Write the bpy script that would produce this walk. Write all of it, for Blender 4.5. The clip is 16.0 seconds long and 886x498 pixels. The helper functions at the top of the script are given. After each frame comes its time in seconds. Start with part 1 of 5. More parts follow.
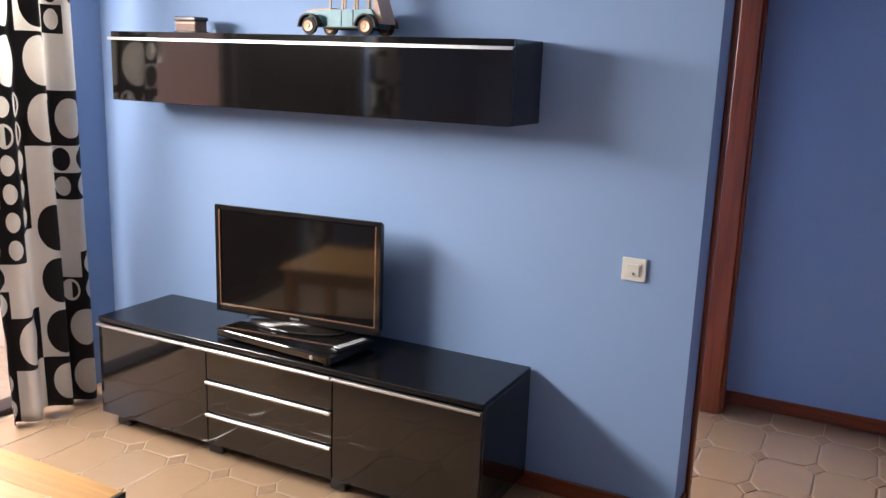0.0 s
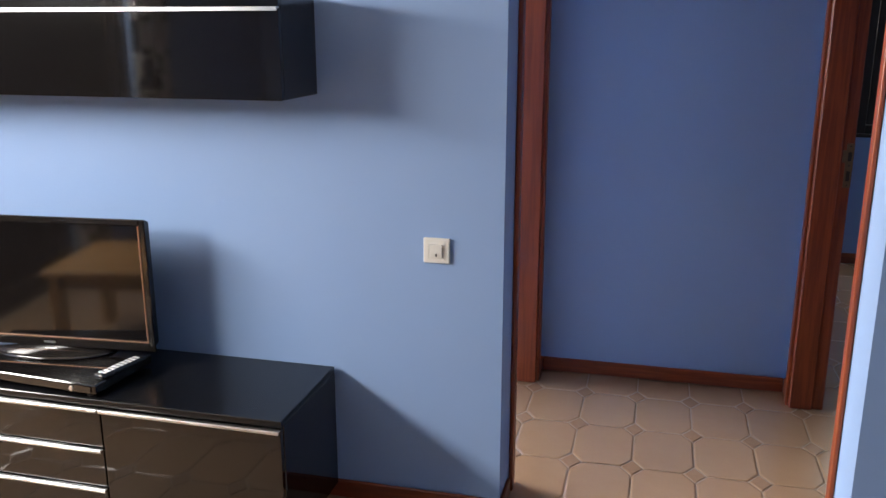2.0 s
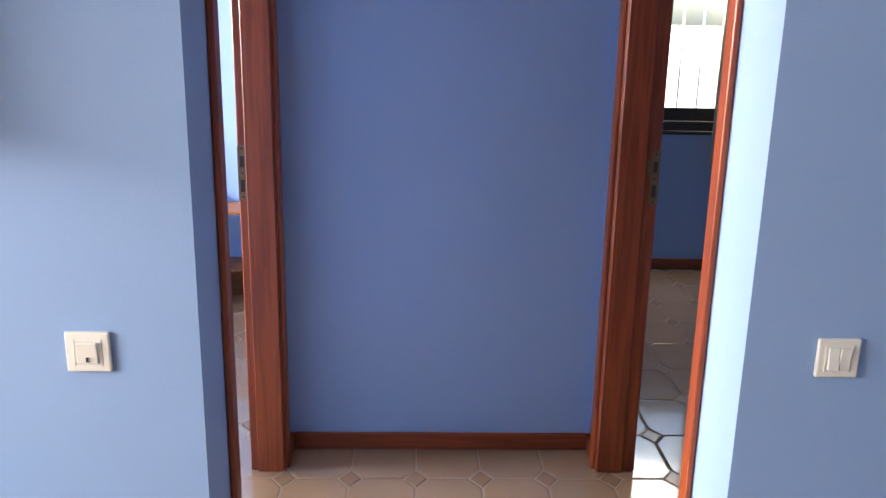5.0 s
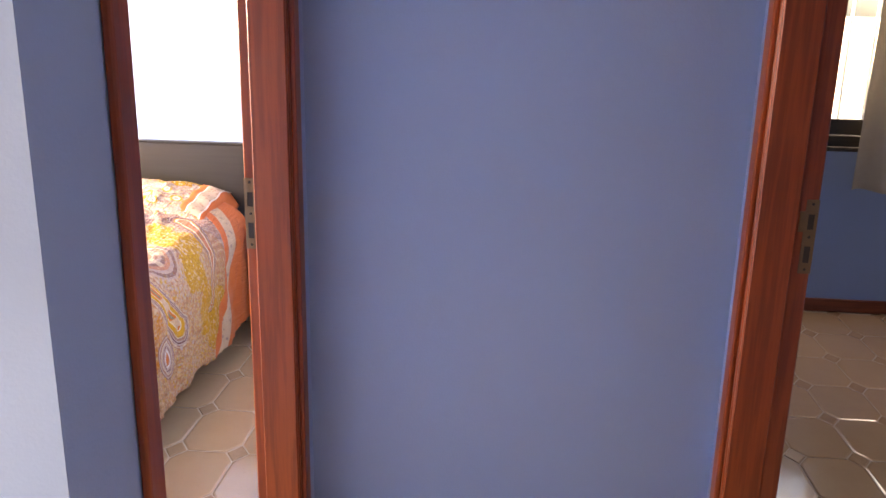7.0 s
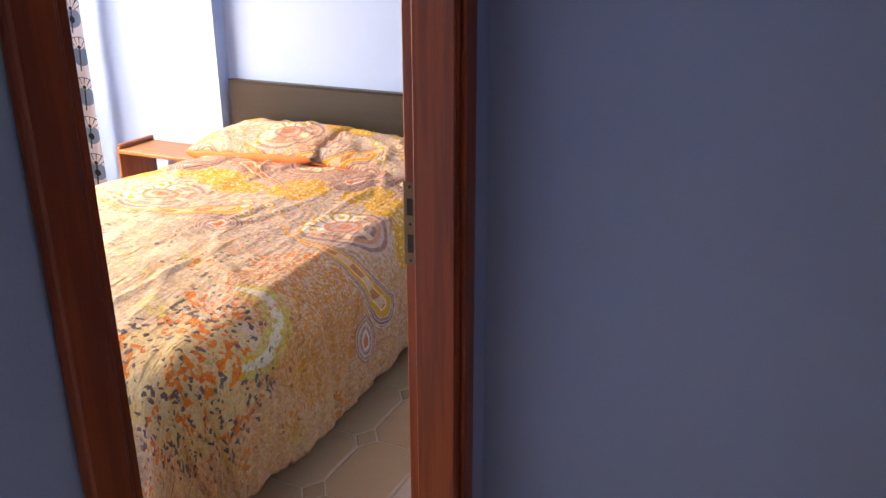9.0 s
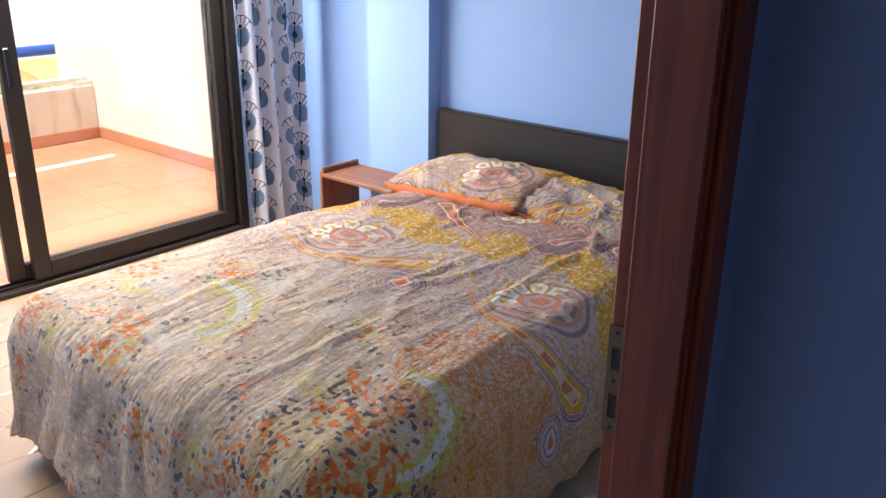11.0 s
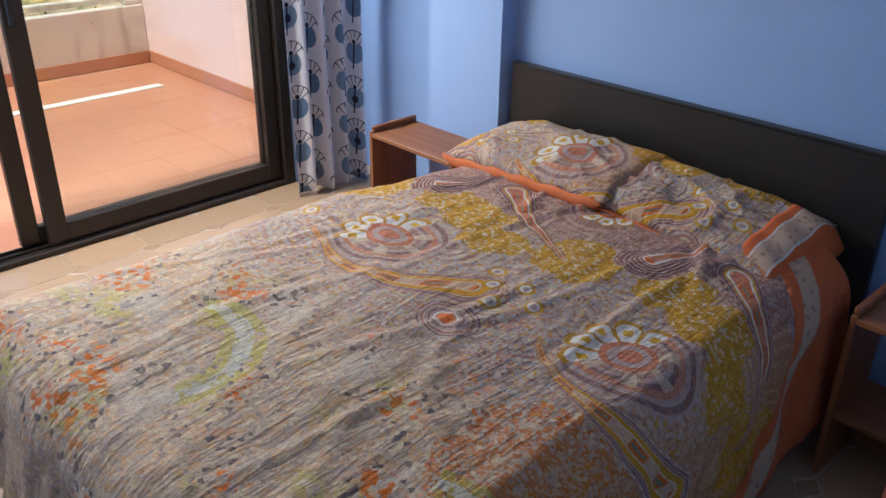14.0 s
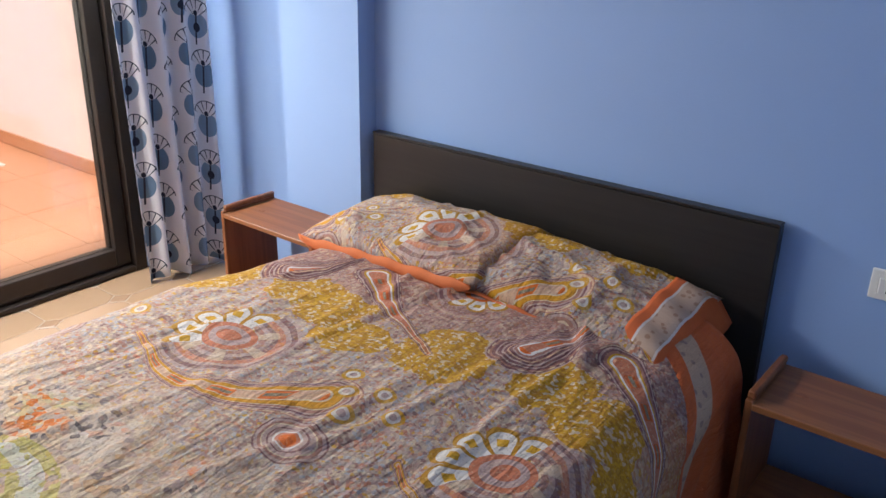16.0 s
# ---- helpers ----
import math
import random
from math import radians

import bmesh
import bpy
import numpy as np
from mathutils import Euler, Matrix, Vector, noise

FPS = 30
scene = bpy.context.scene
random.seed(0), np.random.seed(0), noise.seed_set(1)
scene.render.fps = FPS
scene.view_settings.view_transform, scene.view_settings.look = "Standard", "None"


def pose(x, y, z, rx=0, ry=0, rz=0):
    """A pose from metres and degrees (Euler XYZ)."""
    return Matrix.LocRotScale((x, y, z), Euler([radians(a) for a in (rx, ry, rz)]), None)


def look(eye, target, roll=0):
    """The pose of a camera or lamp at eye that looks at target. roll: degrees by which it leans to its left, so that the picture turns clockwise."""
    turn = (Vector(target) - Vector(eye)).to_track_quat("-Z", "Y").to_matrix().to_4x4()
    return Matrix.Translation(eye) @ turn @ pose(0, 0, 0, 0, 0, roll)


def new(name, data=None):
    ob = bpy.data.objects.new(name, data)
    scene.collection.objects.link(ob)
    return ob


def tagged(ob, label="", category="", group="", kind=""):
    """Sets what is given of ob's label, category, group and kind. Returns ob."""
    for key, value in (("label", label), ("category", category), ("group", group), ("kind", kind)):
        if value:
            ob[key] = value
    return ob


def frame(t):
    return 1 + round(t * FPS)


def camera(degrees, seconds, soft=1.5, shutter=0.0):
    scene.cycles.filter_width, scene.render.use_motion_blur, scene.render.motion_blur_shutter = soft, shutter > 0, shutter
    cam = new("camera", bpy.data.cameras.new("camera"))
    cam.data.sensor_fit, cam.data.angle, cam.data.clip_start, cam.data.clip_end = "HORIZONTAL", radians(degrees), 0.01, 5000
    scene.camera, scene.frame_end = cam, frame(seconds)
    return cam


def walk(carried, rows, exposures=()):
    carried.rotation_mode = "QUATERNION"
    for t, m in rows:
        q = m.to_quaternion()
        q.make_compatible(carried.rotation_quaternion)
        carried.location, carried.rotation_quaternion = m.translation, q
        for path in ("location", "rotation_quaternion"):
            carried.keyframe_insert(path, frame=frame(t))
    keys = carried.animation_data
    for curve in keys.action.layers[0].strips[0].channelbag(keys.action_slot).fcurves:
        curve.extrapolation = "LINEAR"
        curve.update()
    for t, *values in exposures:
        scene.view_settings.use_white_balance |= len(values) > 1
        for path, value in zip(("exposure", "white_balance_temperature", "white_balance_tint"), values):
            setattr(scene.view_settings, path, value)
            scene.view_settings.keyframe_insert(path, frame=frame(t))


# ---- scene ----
cam = camera(55.0, 16.0, soft=1.5, shutter=0.0)
PATH = [
    (0, (0.498, -2.838, 1.579), (-0.392, -1.098, 1.153), 2.0),
    (0.5, (0.522, -2.79, 1.587), (-0.309, -1.026, 1.143), 1.4),
    (1, (0.482, -2.696, 1.587), (-0.239, -0.89, 1.12), 0.8),
    (1.5, (0.465, -2.598, 1.59), (-0.146, -0.757, 1.103), 0.4),
    (2, (0.434, -2.49, 1.589), (-0.038, -0.614, 1.081), 0.0),
    (2.5, (0.426, -2.404, 1.592), (0.049, -0.509, 1.076), -0.1),
    (3, (0.417, -2.301, 1.588), (0.159, -0.388, 1.063), 0.1),
    (3.5, (0.4, -2.125, 1.587), (0.249, -0.205, 1.047), 0.4),
    (3.7, (0.407, -2.065, 1.579), (0.293, -0.142, 1.04), 0.2),
    (5.8, (0.425, -1.234, 1.534), (0.518, 0.696, 1.015), 1.8),
    (6, (0.48, -1.17, 1.546), (0.461, 0.76, 1.024), 1.2),
    (6.5, (0.483, -0.962, 1.585), (0.371, 0.958, 1.033), 2.6),
    (7, (0.499, -0.825, 1.55), (0.334, 1.09, 0.999), 1.2),
    (7.5, (0.501, -0.657, 1.561), (0.236, 1.232, 0.961), 1.3),
    (8, (0.523, -0.554, 1.567), (0.135, 1.306, 0.942), 1.8),
    (8.5, (0.585, -0.421, 1.604), (-0.016, 1.363, 0.927), 0.2),
    (9.2, (0.603, -0.247, 1.615), (-0.25, 1.411, 0.892), 0.0),
    (9.6, (0.56, -0.144, 1.603), (-0.389, 1.459, 0.874), 0.6),
    (10, (0.503, -0.022, 1.618), (-0.526, 1.538, 0.907), 1.2),
    (10.2, (0.479, -0.001, 1.627), (-0.582, 1.545, 0.932), 1.1),
    (12.3, (0.212, 0.426, 1.71), (-1.147, 1.658, 0.913), 0.7),
    (12.5, (0.189, 0.456, 1.708), (-1.165, 1.684, 0.896), 0.9),
    (13, (0.075, 0.563, 1.704), (-1.249, 1.798, 0.856), 1.1),
    (13.5, (-0.032, 0.652, 1.696), (-1.353, 1.873, 0.822), 0.2),
    (14, (-0.064, 0.691, 1.704), (-1.341, 1.944, 0.81), 0.8),
    (14.5, (-0.078, 0.748, 1.718), (-1.309, 2.061, 0.846), 1.7),
    (15, (-0.126, 0.829, 1.697), (-1.321, 2.209, 0.878), 2.7),
    (15.5, (-0.17, 0.929, 1.682), (-1.338, 2.345, 0.888), 2.2),
    (16, (-0.188, 0.985, 1.649), (-1.327, 2.445, 0.893), 1.2),
]
EXPOSURES = [(0.0, 2.1, 6700, 11), (3.5, 2.3, 6600, 9), (6.0, 3.05, 7600, 14), (7.5, 3.1, 10200, 24), (8.5, 2.3, 10500, 22), (9.2, 1.75, 9000, 16), (10.0, 1.35, 7100, 10), (12.5, 0.38, 6100, 8), (14.5, 0.08, 6100, 8), (16.0, 0.42, 6500, 9)]
walk(cam, [(t, look(eye, target, roll)) for t, eye, target, roll in PATH], EXPOSURES)

# ---- world, sun ----
world = bpy.data.worlds.new("sky")
scene.world = world
world.use_nodes = True
wt = world.node_tree
sky = wt.nodes.new("ShaderNodeTexSky")
sky.sky_type = "NISHITA"
sky.sun_disc = False
sky.sun_elevation = radians(62)
sky.sun_rotation = radians(172)
sky.air_density = 1.0
sky.dust_density = 3.0
wt.links.new(sky.outputs[0], wt.nodes["Background"].inputs[0])
wt.nodes["Background"].inputs[1].default_value = 0.15
sun = new("sun", bpy.data.lights.new("sun", "SUN"))
sun.data.energy = 4.8
sun.data.angle = radians(6)
sun.data.color = (1.0, 0.98, 0.955)
sun.matrix_world = look((1.5, -10, 19), (0, 0, 0))


def daylight(name, at, target, width, height, power):
    """The sky's light, in the upper part of a window's opening."""
    lamp = new(name, bpy.data.lights.new(name, "AREA"))
    lamp.data.shape, lamp.data.size, lamp.data.size_y = "RECTANGLE", width, height
    lamp.data.energy = power
    lamp.data.color = (1.0, 0.98, 0.95)
    lamp.matrix_world = look(at, target)


daylight("sky_light", (-3.63, 1.78, 1.78), (-2.5, 1.78, 0.0), 2.4, 0.5, 84)
daylight("sky_light", (-2.82, -1.58, 1.9), (-1.5, -1.45, 0.7), 2.2, 0.34, 36)
daylight("sky_light", (2.5, 3.76, 1.75), (2.1, 2.5, 0.0), 1.3, 0.5, 3.5)


# ---- node arithmetic ----
class Sock:
    """A socket with arithmetic, to write patterns as formulas."""

    def __init__(self, tree, out):
        self.tree, self.out = tree, out

    def op(self, kind, *others):
        n = self.tree.nodes.new("ShaderNodeMath")
        n.operation = kind
        for i, o in enumerate((self, *others)):
            if isinstance(o, Sock):
                self.tree.links.new(o.out, n.inputs[i])
            else:
                n.inputs[i].default_value = o
        return Sock(self.tree, n.outputs[0])

    def __add__(self, o): return self.op("ADD", o)
    def __sub__(self, o): return self.op("SUBTRACT", o)
    def __mul__(self, o): return self.op("MULTIPLY", o)
    def __truediv__(self, o): return self.op("DIVIDE", o)
    def __rmul__(self, o): return self.op("MULTIPLY", o)
    def __radd__(self, o): return self.op("ADD", o)
    def less(self, o): return self.op("LESS_THAN", o)
    def more(self, o): return self.op("GREATER_THAN", o)
    def minus_from(self, o): return (self * -1.0) + o
    def absolute(self): return self.op("ABSOLUTE")
    def sine(self): return self.op("SINE")
    def floor(self): return self.op("FLOOR")
    def fract(self): return self.op("FRACT")
    def root(self): return self.op("SQRT")
    def lowest(self, o): return self.op("MINIMUM", o)
    def highest(self, o): return self.op("MAXIMUM", o)
    def power(self, o): return self.op("POWER", o)
    def mod(self, o): return self.op("FLOORED_MODULO", o)


class Shader:
    """A Principled material with short calls for its nodes."""

    def __init__(self, name, rough=0.5, metal=0.0, spec=0.5):
        self.mat = bpy.data.materials.new(name)
        self.mat.use_nodes = True
        self.tree = self.mat.node_tree
        self.bsdf = self.tree.nodes["Principled BSDF"]
        self.bsdf.inputs["Roughness"].default_value = rough
        self.bsdf.inputs["Metallic"].default_value = metal
        self.bsdf.inputs["Specular IOR Level"].default_value = spec
        self.tc = self.tree.nodes.new("ShaderNodeTexCoord")

    def node(self, kind, **inputs):
        n = self.tree.nodes.new(kind)
        for key, v in inputs.items():
            self.put(n.inputs[key.replace("_", " ")], v)
        return n

    def put(self, socket, v):
        if isinstance(v, Sock):
            self.tree.links.new(v.out, socket)
        elif isinstance(v, bpy.types.NodeSocket):
            self.tree.links.new(v, socket)
        elif isinstance(v, tuple) and len(v) == 3 and socket.type == "RGBA":
            socket.default_value = (*v, 1)
        else:
            socket.default_value = v

    def coords(self, which="Object", scale=(1, 1, 1), turn=(0, 0, 0)):
        n = self.node("ShaderNodeMapping")
        self.tree.links.new(self.tc.outputs[which], n.inputs[0])
        n.inputs["Scale"].default_value = scale
        n.inputs["Rotation"].default_value = [radians(a) for a in turn]
        return n.outputs[0]

    def world_coords(self, scale=(1, 1, 1)):
        g = self.node("ShaderNodeNewGeometry")
        n = self.node("ShaderNodeMapping", Vector=g.outputs["Position"])
        n.inputs["Scale"].default_value = scale
        return n.outputs[0]

    def split(self, vec):
        n = self.node("ShaderNodeSeparateXYZ", Vector=vec)
        return Sock(self.tree, n.outputs[0]), Sock(self.tree, n.outputs[1])

    def noise(self, vec, scale, detail=4.0, rough=0.55, color=False):
        n = self.node("ShaderNodeTexNoise", Vector=vec, Scale=scale, Detail=detail, Roughness=rough)
        return n.outputs["Color"] if color else Sock(self.tree, n.outputs["Fac"])

    def ramp(self, fac, stops, sharp=False):
        n = self.node("ShaderNodeValToRGB", Fac=fac)
        e = n.color_ramp.elements
        n.color_ramp.interpolation = "CONSTANT" if sharp else "LINEAR"
        while len(e) < len(stops):
            e.new(0.5)
        for i, (p, c) in enumerate(stops):
            e[i].position, e[i].color = p, (*c, 1)
        return n.outputs[0]

    def mix(self, fac, a, b, kind="MIX"):
        n = self.tree.nodes.new("ShaderNodeMix")
        n.data_type, n.blend_type = "RGBA", kind
        self.put(n.inputs[0], fac), self.put(n.inputs[6], a), self.put(n.inputs[7], b)
        return n.outputs[2]

    def random(self):
        return Sock(self.tree, self.node("ShaderNodeObjectInfo").outputs["Random"])

    def cellrandom(self, x, y):
        c = self.node("ShaderNodeCombineXYZ", X=x, Y=y)
        n = self.tree.nodes.new("ShaderNodeTexWhiteNoise")
        n.noise_dimensions = "2D"
        self.tree.links.new(c.outputs[0], n.inputs["Vector"])
        return Sock(self.tree, n.outputs["Value"])

    def bump(self, height, strength=0.2, distance=0.01):
        n = self.node("ShaderNodeBump", Height=height, Strength=strength, Distance=distance)
        self.tree.links.new(n.outputs[0], self.bsdf.inputs["Normal"])

    def done(self, color=None, rough=None):
        if color is not None:
            self.put(self.bsdf.inputs["Base Color"], color)
        if rough is not None:
            self.put(self.bsdf.inputs["Roughness"], rough)
        return self.mat


# ---- materials ----
def paint(name, c, rough=0.75):
    s = Shader(name, rough)
    v = s.world_coords()
    big = s.noise(v, 1.3, 3)
    fine = s.noise(v, 160.0, 3)
    col = s.mix(big, tuple(k * 0.93 for k in c), tuple(min(1, k * 1.06) for k in c))
    s.bump(fine + s.noise(v, 35.0, 3) * 0.7, 0.12, 0.004)
    return s.done(col)


def wood(name, dark, light, scale=1.0, rough=0.35, axis="z", coat=0.0):
    s = Shader(name, rough)
    st = {"z": (14, 14, 0.7), "x": (0.7, 14, 14), "y": (14, 0.7, 14)}[axis]
    v = s.world_coords(tuple(k * scale for k in st))
    warp = s.noise(v, 1.0, 5, 0.6)
    rings = (warp * 34.0).sine() * 0.5 + 0.5
    fine = s.noise(s.world_coords(tuple(k * 6 * scale for k in st)), 2.0, 3)
    grain = rings * 0.45 + fine * 0.55
    col = s.mix(grain, dark, light)
    col = s.mix(s.noise(s.world_coords(), 2.5, 2) * 0.35, col, tuple(k * 0.6 for k in dark))
    s.bump(grain, 0.06, 0.002)
    s.bsdf.inputs["Coat Weight"].default_value = coat
    s.bsdf.inputs["Coat Roughness"].default_value = 0.15
    return s.done(col, fine * 0.15 + (rough - 0.07))


def plain(name, c, rough=0.4, metal=0.0, spec=0.5, vary=0.08, scale=30.0, bump=0.0):
    s = Shader(name, rough, metal, spec)
    n = s.noise(s.world_coords(), scale, 4)
    col = s.mix(n, tuple(k * (1 - vary) for k in c), tuple(min(1, k * (1 + vary)) for k in c))
    if bump:
        s.bump(n, bump, 0.003)
    return s.done(col, n * 0.1 + max(0.02, rough - 0.05))


def gloss_black(name, c, rough, spec=0.72):
    s = Shader(name, rough, 0.0, spec)
    v = s.world_coords()
    smear = s.noise(v, 3.0, 5)
    return s.done(s.mix(smear, c, tuple(k * 1.3 for k in c)), smear * 0.03 + rough)


def thin_glass(name, tint, gloss=0.02):
    """A pane: clear, with the mirror image that glass has at each angle."""
    m = bpy.data.materials.new(name)
    m.use_nodes = True
    t = m.node_tree
    t.nodes.remove(t.nodes["Principled BSDF"])
    clear, shine, mixer, fres = (t.nodes.new("ShaderNode" + k) for k in ("BsdfTransparent", "BsdfGlossy", "MixShader", "Fresnel"))
    clear.inputs[0].default_value = (*tint, 1)
    shine.inputs["Roughness"].default_value = gloss
    fres.inputs[0].default_value = 1.5
    t.links.new(fres.outputs[0], mixer.inputs[0])
    t.links.new(clear.outputs[0], mixer.inputs[1])
    t.links.new(shine.outputs[0], mixer.inputs[2])
    t.links.new(mixer.outputs[0], t.nodes["Material Output"].inputs[0])
    return m


def floor_tile():
    s = Shader("glazed_beige_tile", 0.22)
    s.bsdf.inputs["Coat Weight"].default_value = 0.5
    s.bsdf.inputs["Specular IOR Level"].default_value = 0.8
    s.bsdf.inputs["Coat Roughness"].default_value = 0.06
    v = s.world_coords()
    r = s.random()
    cloud = s.noise(v, 9.0, 5, 0.6)
    col = s.mix(cloud, (0.4, 0.25, 0.15), (0.46, 0.305, 0.19))
    speck = s.noise(v, 90.0, 3)
    col = s.mix(speck.more(0.64) * 0.15, col, (0.25, 0.15, 0.09))
    col = s.mix(r * 0.35, col, (0.36, 0.25, 0.165))
    s.bump(s.noise(v, 22.0, 4), 0.06, 0.003)
    return s.done(col, s.noise(v, 14.0, 4) * 0.16 + 0.08)


def dot_tile():
    s = Shader("brown_inset_tile", 0.25)
    v = s.world_coords()
    col = s.mix(s.noise(v, 40.0, 5), (0.31, 0.19, 0.12), (0.41, 0.27, 0.17))
    s.bump(s.noise(v, 60.0, 3), 0.1, 0.002)
    return s.done(s.mix(s.random() * 0.4, col, (0.25, 0.15, 0.09)))


def terracotta():
    s = Shader("terracotta_tile", 0.32)
    v = s.world_coords()
    col = s.mix(s.noise(v, 7.0, 5), (0.42, 0.155, 0.075), (0.54, 0.235, 0.13))
    col = s.mix(s.random() * 0.3, col, (0.46, 0.19, 0.1))
    col = s.mix(s.noise(v, 2.0, 3) * 0.3, col, (0.55, 0.3, 0.19))
    s.bump(s.noise(v, 30.0, 4), 0.06, 0.003)
    return s.done(col, s.noise(v, 12.0, 4) * 0.25 + 0.2)


def concrete(name, a, b):
    s = Shader(name, 0.85)
    v = s.world_coords()
    streak = s.noise(s.world_coords((5, 5, 0.8)), 2.0, 5)
    col = s.mix(s.noise(v, 6.0, 6), a, b)
    col = s.mix((streak - 0.52).highest(0.0) * 2.2, col, (0.22, 0.18, 0.13))
    s.bump(s.noise(v, 70.0, 5), 0.3, 0.006)
    return s.done(col)


def mod_curtain():
    """Black and white cloth: ovals, rings and half rounds in a grid of two sizes."""
    s = Shader("black_and_white_print", 0.9)
    u, v = s.split(s.coords("UV"))
    v = v * 0.86
    big = 0.2
    bx, by = (u / big).floor(), (v / big).floor()
    which = s.cellrandom(bx, by)
    small = which.more(0.55)
    size = small * (-big / 2) + big
    cx, cy = (u / size).floor(), (v / size).floor()
    r = s.cellrandom(cx + 7.3, cy + small * 31.0)
    px, py = (u / size).fract() - 0.5, (v / size).fract() - 0.5
    d = (px * px * 1.25 + py * py).root()
    inside = d.less(0.43)
    core = d.less(0.33)
    ring_kind = r.more(0.66) * r.less(0.9)
    black_kind = r.less(0.22)
    border = (px.absolute().highest(py.absolute())).more(0.47)
    field_black = r.more(0.52)
    ink = field_black * inside.minus_from(1.0)
    ink = ink.highest(inside * black_kind)
    ink = ink.highest(ring_kind * inside * d.more(0.36))
    half = r.more(0.9) * inside * core * px.more(0.04)
    ink = ink.highest(half).highest(border * field_black)
    weave = s.noise(s.coords("UV", (400, 400, 1)), 2.0, 2)
    white = s.mix(weave, (0.74, 0.71, 0.66), (0.84, 0.81, 0.77))
    s.bump(weave, 0.15, 0.001)
    s.bsdf.inputs["Sheen Weight"].default_value = 0.15
    return cloth_light(s, s.mix(ink, white, (0.016, 0.015, 0.018)), 0.4)


def cloth_light(s, color, share):
    """Thin cloth lets part of the daylight behind it through."""
    s.put(s.bsdf.inputs["Base Color"], color)
    t = s.tree
    tr = s.node("ShaderNodeBsdfTranslucent", Color=color)
    mixer = t.nodes.new("ShaderNodeMixShader")
    mixer.inputs[0].default_value = share
    t.links.new(s.bsdf.outputs[0], mixer.inputs[1])
    t.links.new(tr.outputs[0], mixer.inputs[2])
    t.links.new(mixer.outputs[0], t.nodes["Material Output"].inputs[0])
    return s.mat


def flower_curtain():
    """White cloth with grey-blue rounds and long-stemmed seed heads."""
    s = Shader("blue_seed_head_print", 0.9)
    u, v = s.split(s.coords("UV"))
    w, h = 0.165, 0.225
    col_i = (u / w).floor()
    shift = col_i.mod(2.0) * 0.45
    row_i = (v / h + shift).floor()
    r = s.cellrandom(col_i, row_i)
    x = ((u / w).fract() - 0.5) * w + (r - 0.5) * 0.02
    y = ((v / h + shift).fract() - 0.5) * h + (r - 0.5) * 0.012
    disc = ((x * x + (y + 0.02) * (y + 0.02)).root()).less(0.056)
    stem = ((x - y * 0.1).absolute()).less(0.005) * y.less(0.05) * y.more(-0.105)
    hx, hy = x, y - 0.038
    head_d = (hx * hx * 0.7 + hy * hy * 1.25).root()
    head = head_d.less(0.06) * hy.more(hx.absolute() * 0.3 - 0.02)
    ang = hx.op("ARCTAN2", hy + 0.03)
    rays = (ang * 15.0).sine().more(0.8) * head_d.more(0.014)
    rim = head_d.more(0.055)
    seed = ((hx * hx + (hy + 0.006) * (hy + 0.006)).root()).less(0.012)
    dark_seed = r.more(0.72) * ((x * x + (y + 0.03) * (y + 0.03)).root()).less(0.02)
    weave = s.noise(s.coords("UV", (400, 400, 1)), 2.0, 2)
    base = s.mix(weave, (0.64, 0.63, 0.66), (0.76, 0.75, 0.77))
    blue = s.mix(r, (0.11, 0.19, 0.29), (0.2, 0.29, 0.4))
    c = s.mix(disc, base, blue)
    c = s.mix(stem, c, (0.025, 0.03, 0.05))
    c = s.mix(head, c, (0.68, 0.67, 0.68))
    c = s.mix(head * rays.highest(rim), c, (0.035, 0.045, 0.07))
    c = s.mix(seed.highest(dark_seed), c, (0.015, 0.02, 0.04))
    s.bump(weave, 0.15, 0.001)
    return cloth_light(s, c, 0.18)


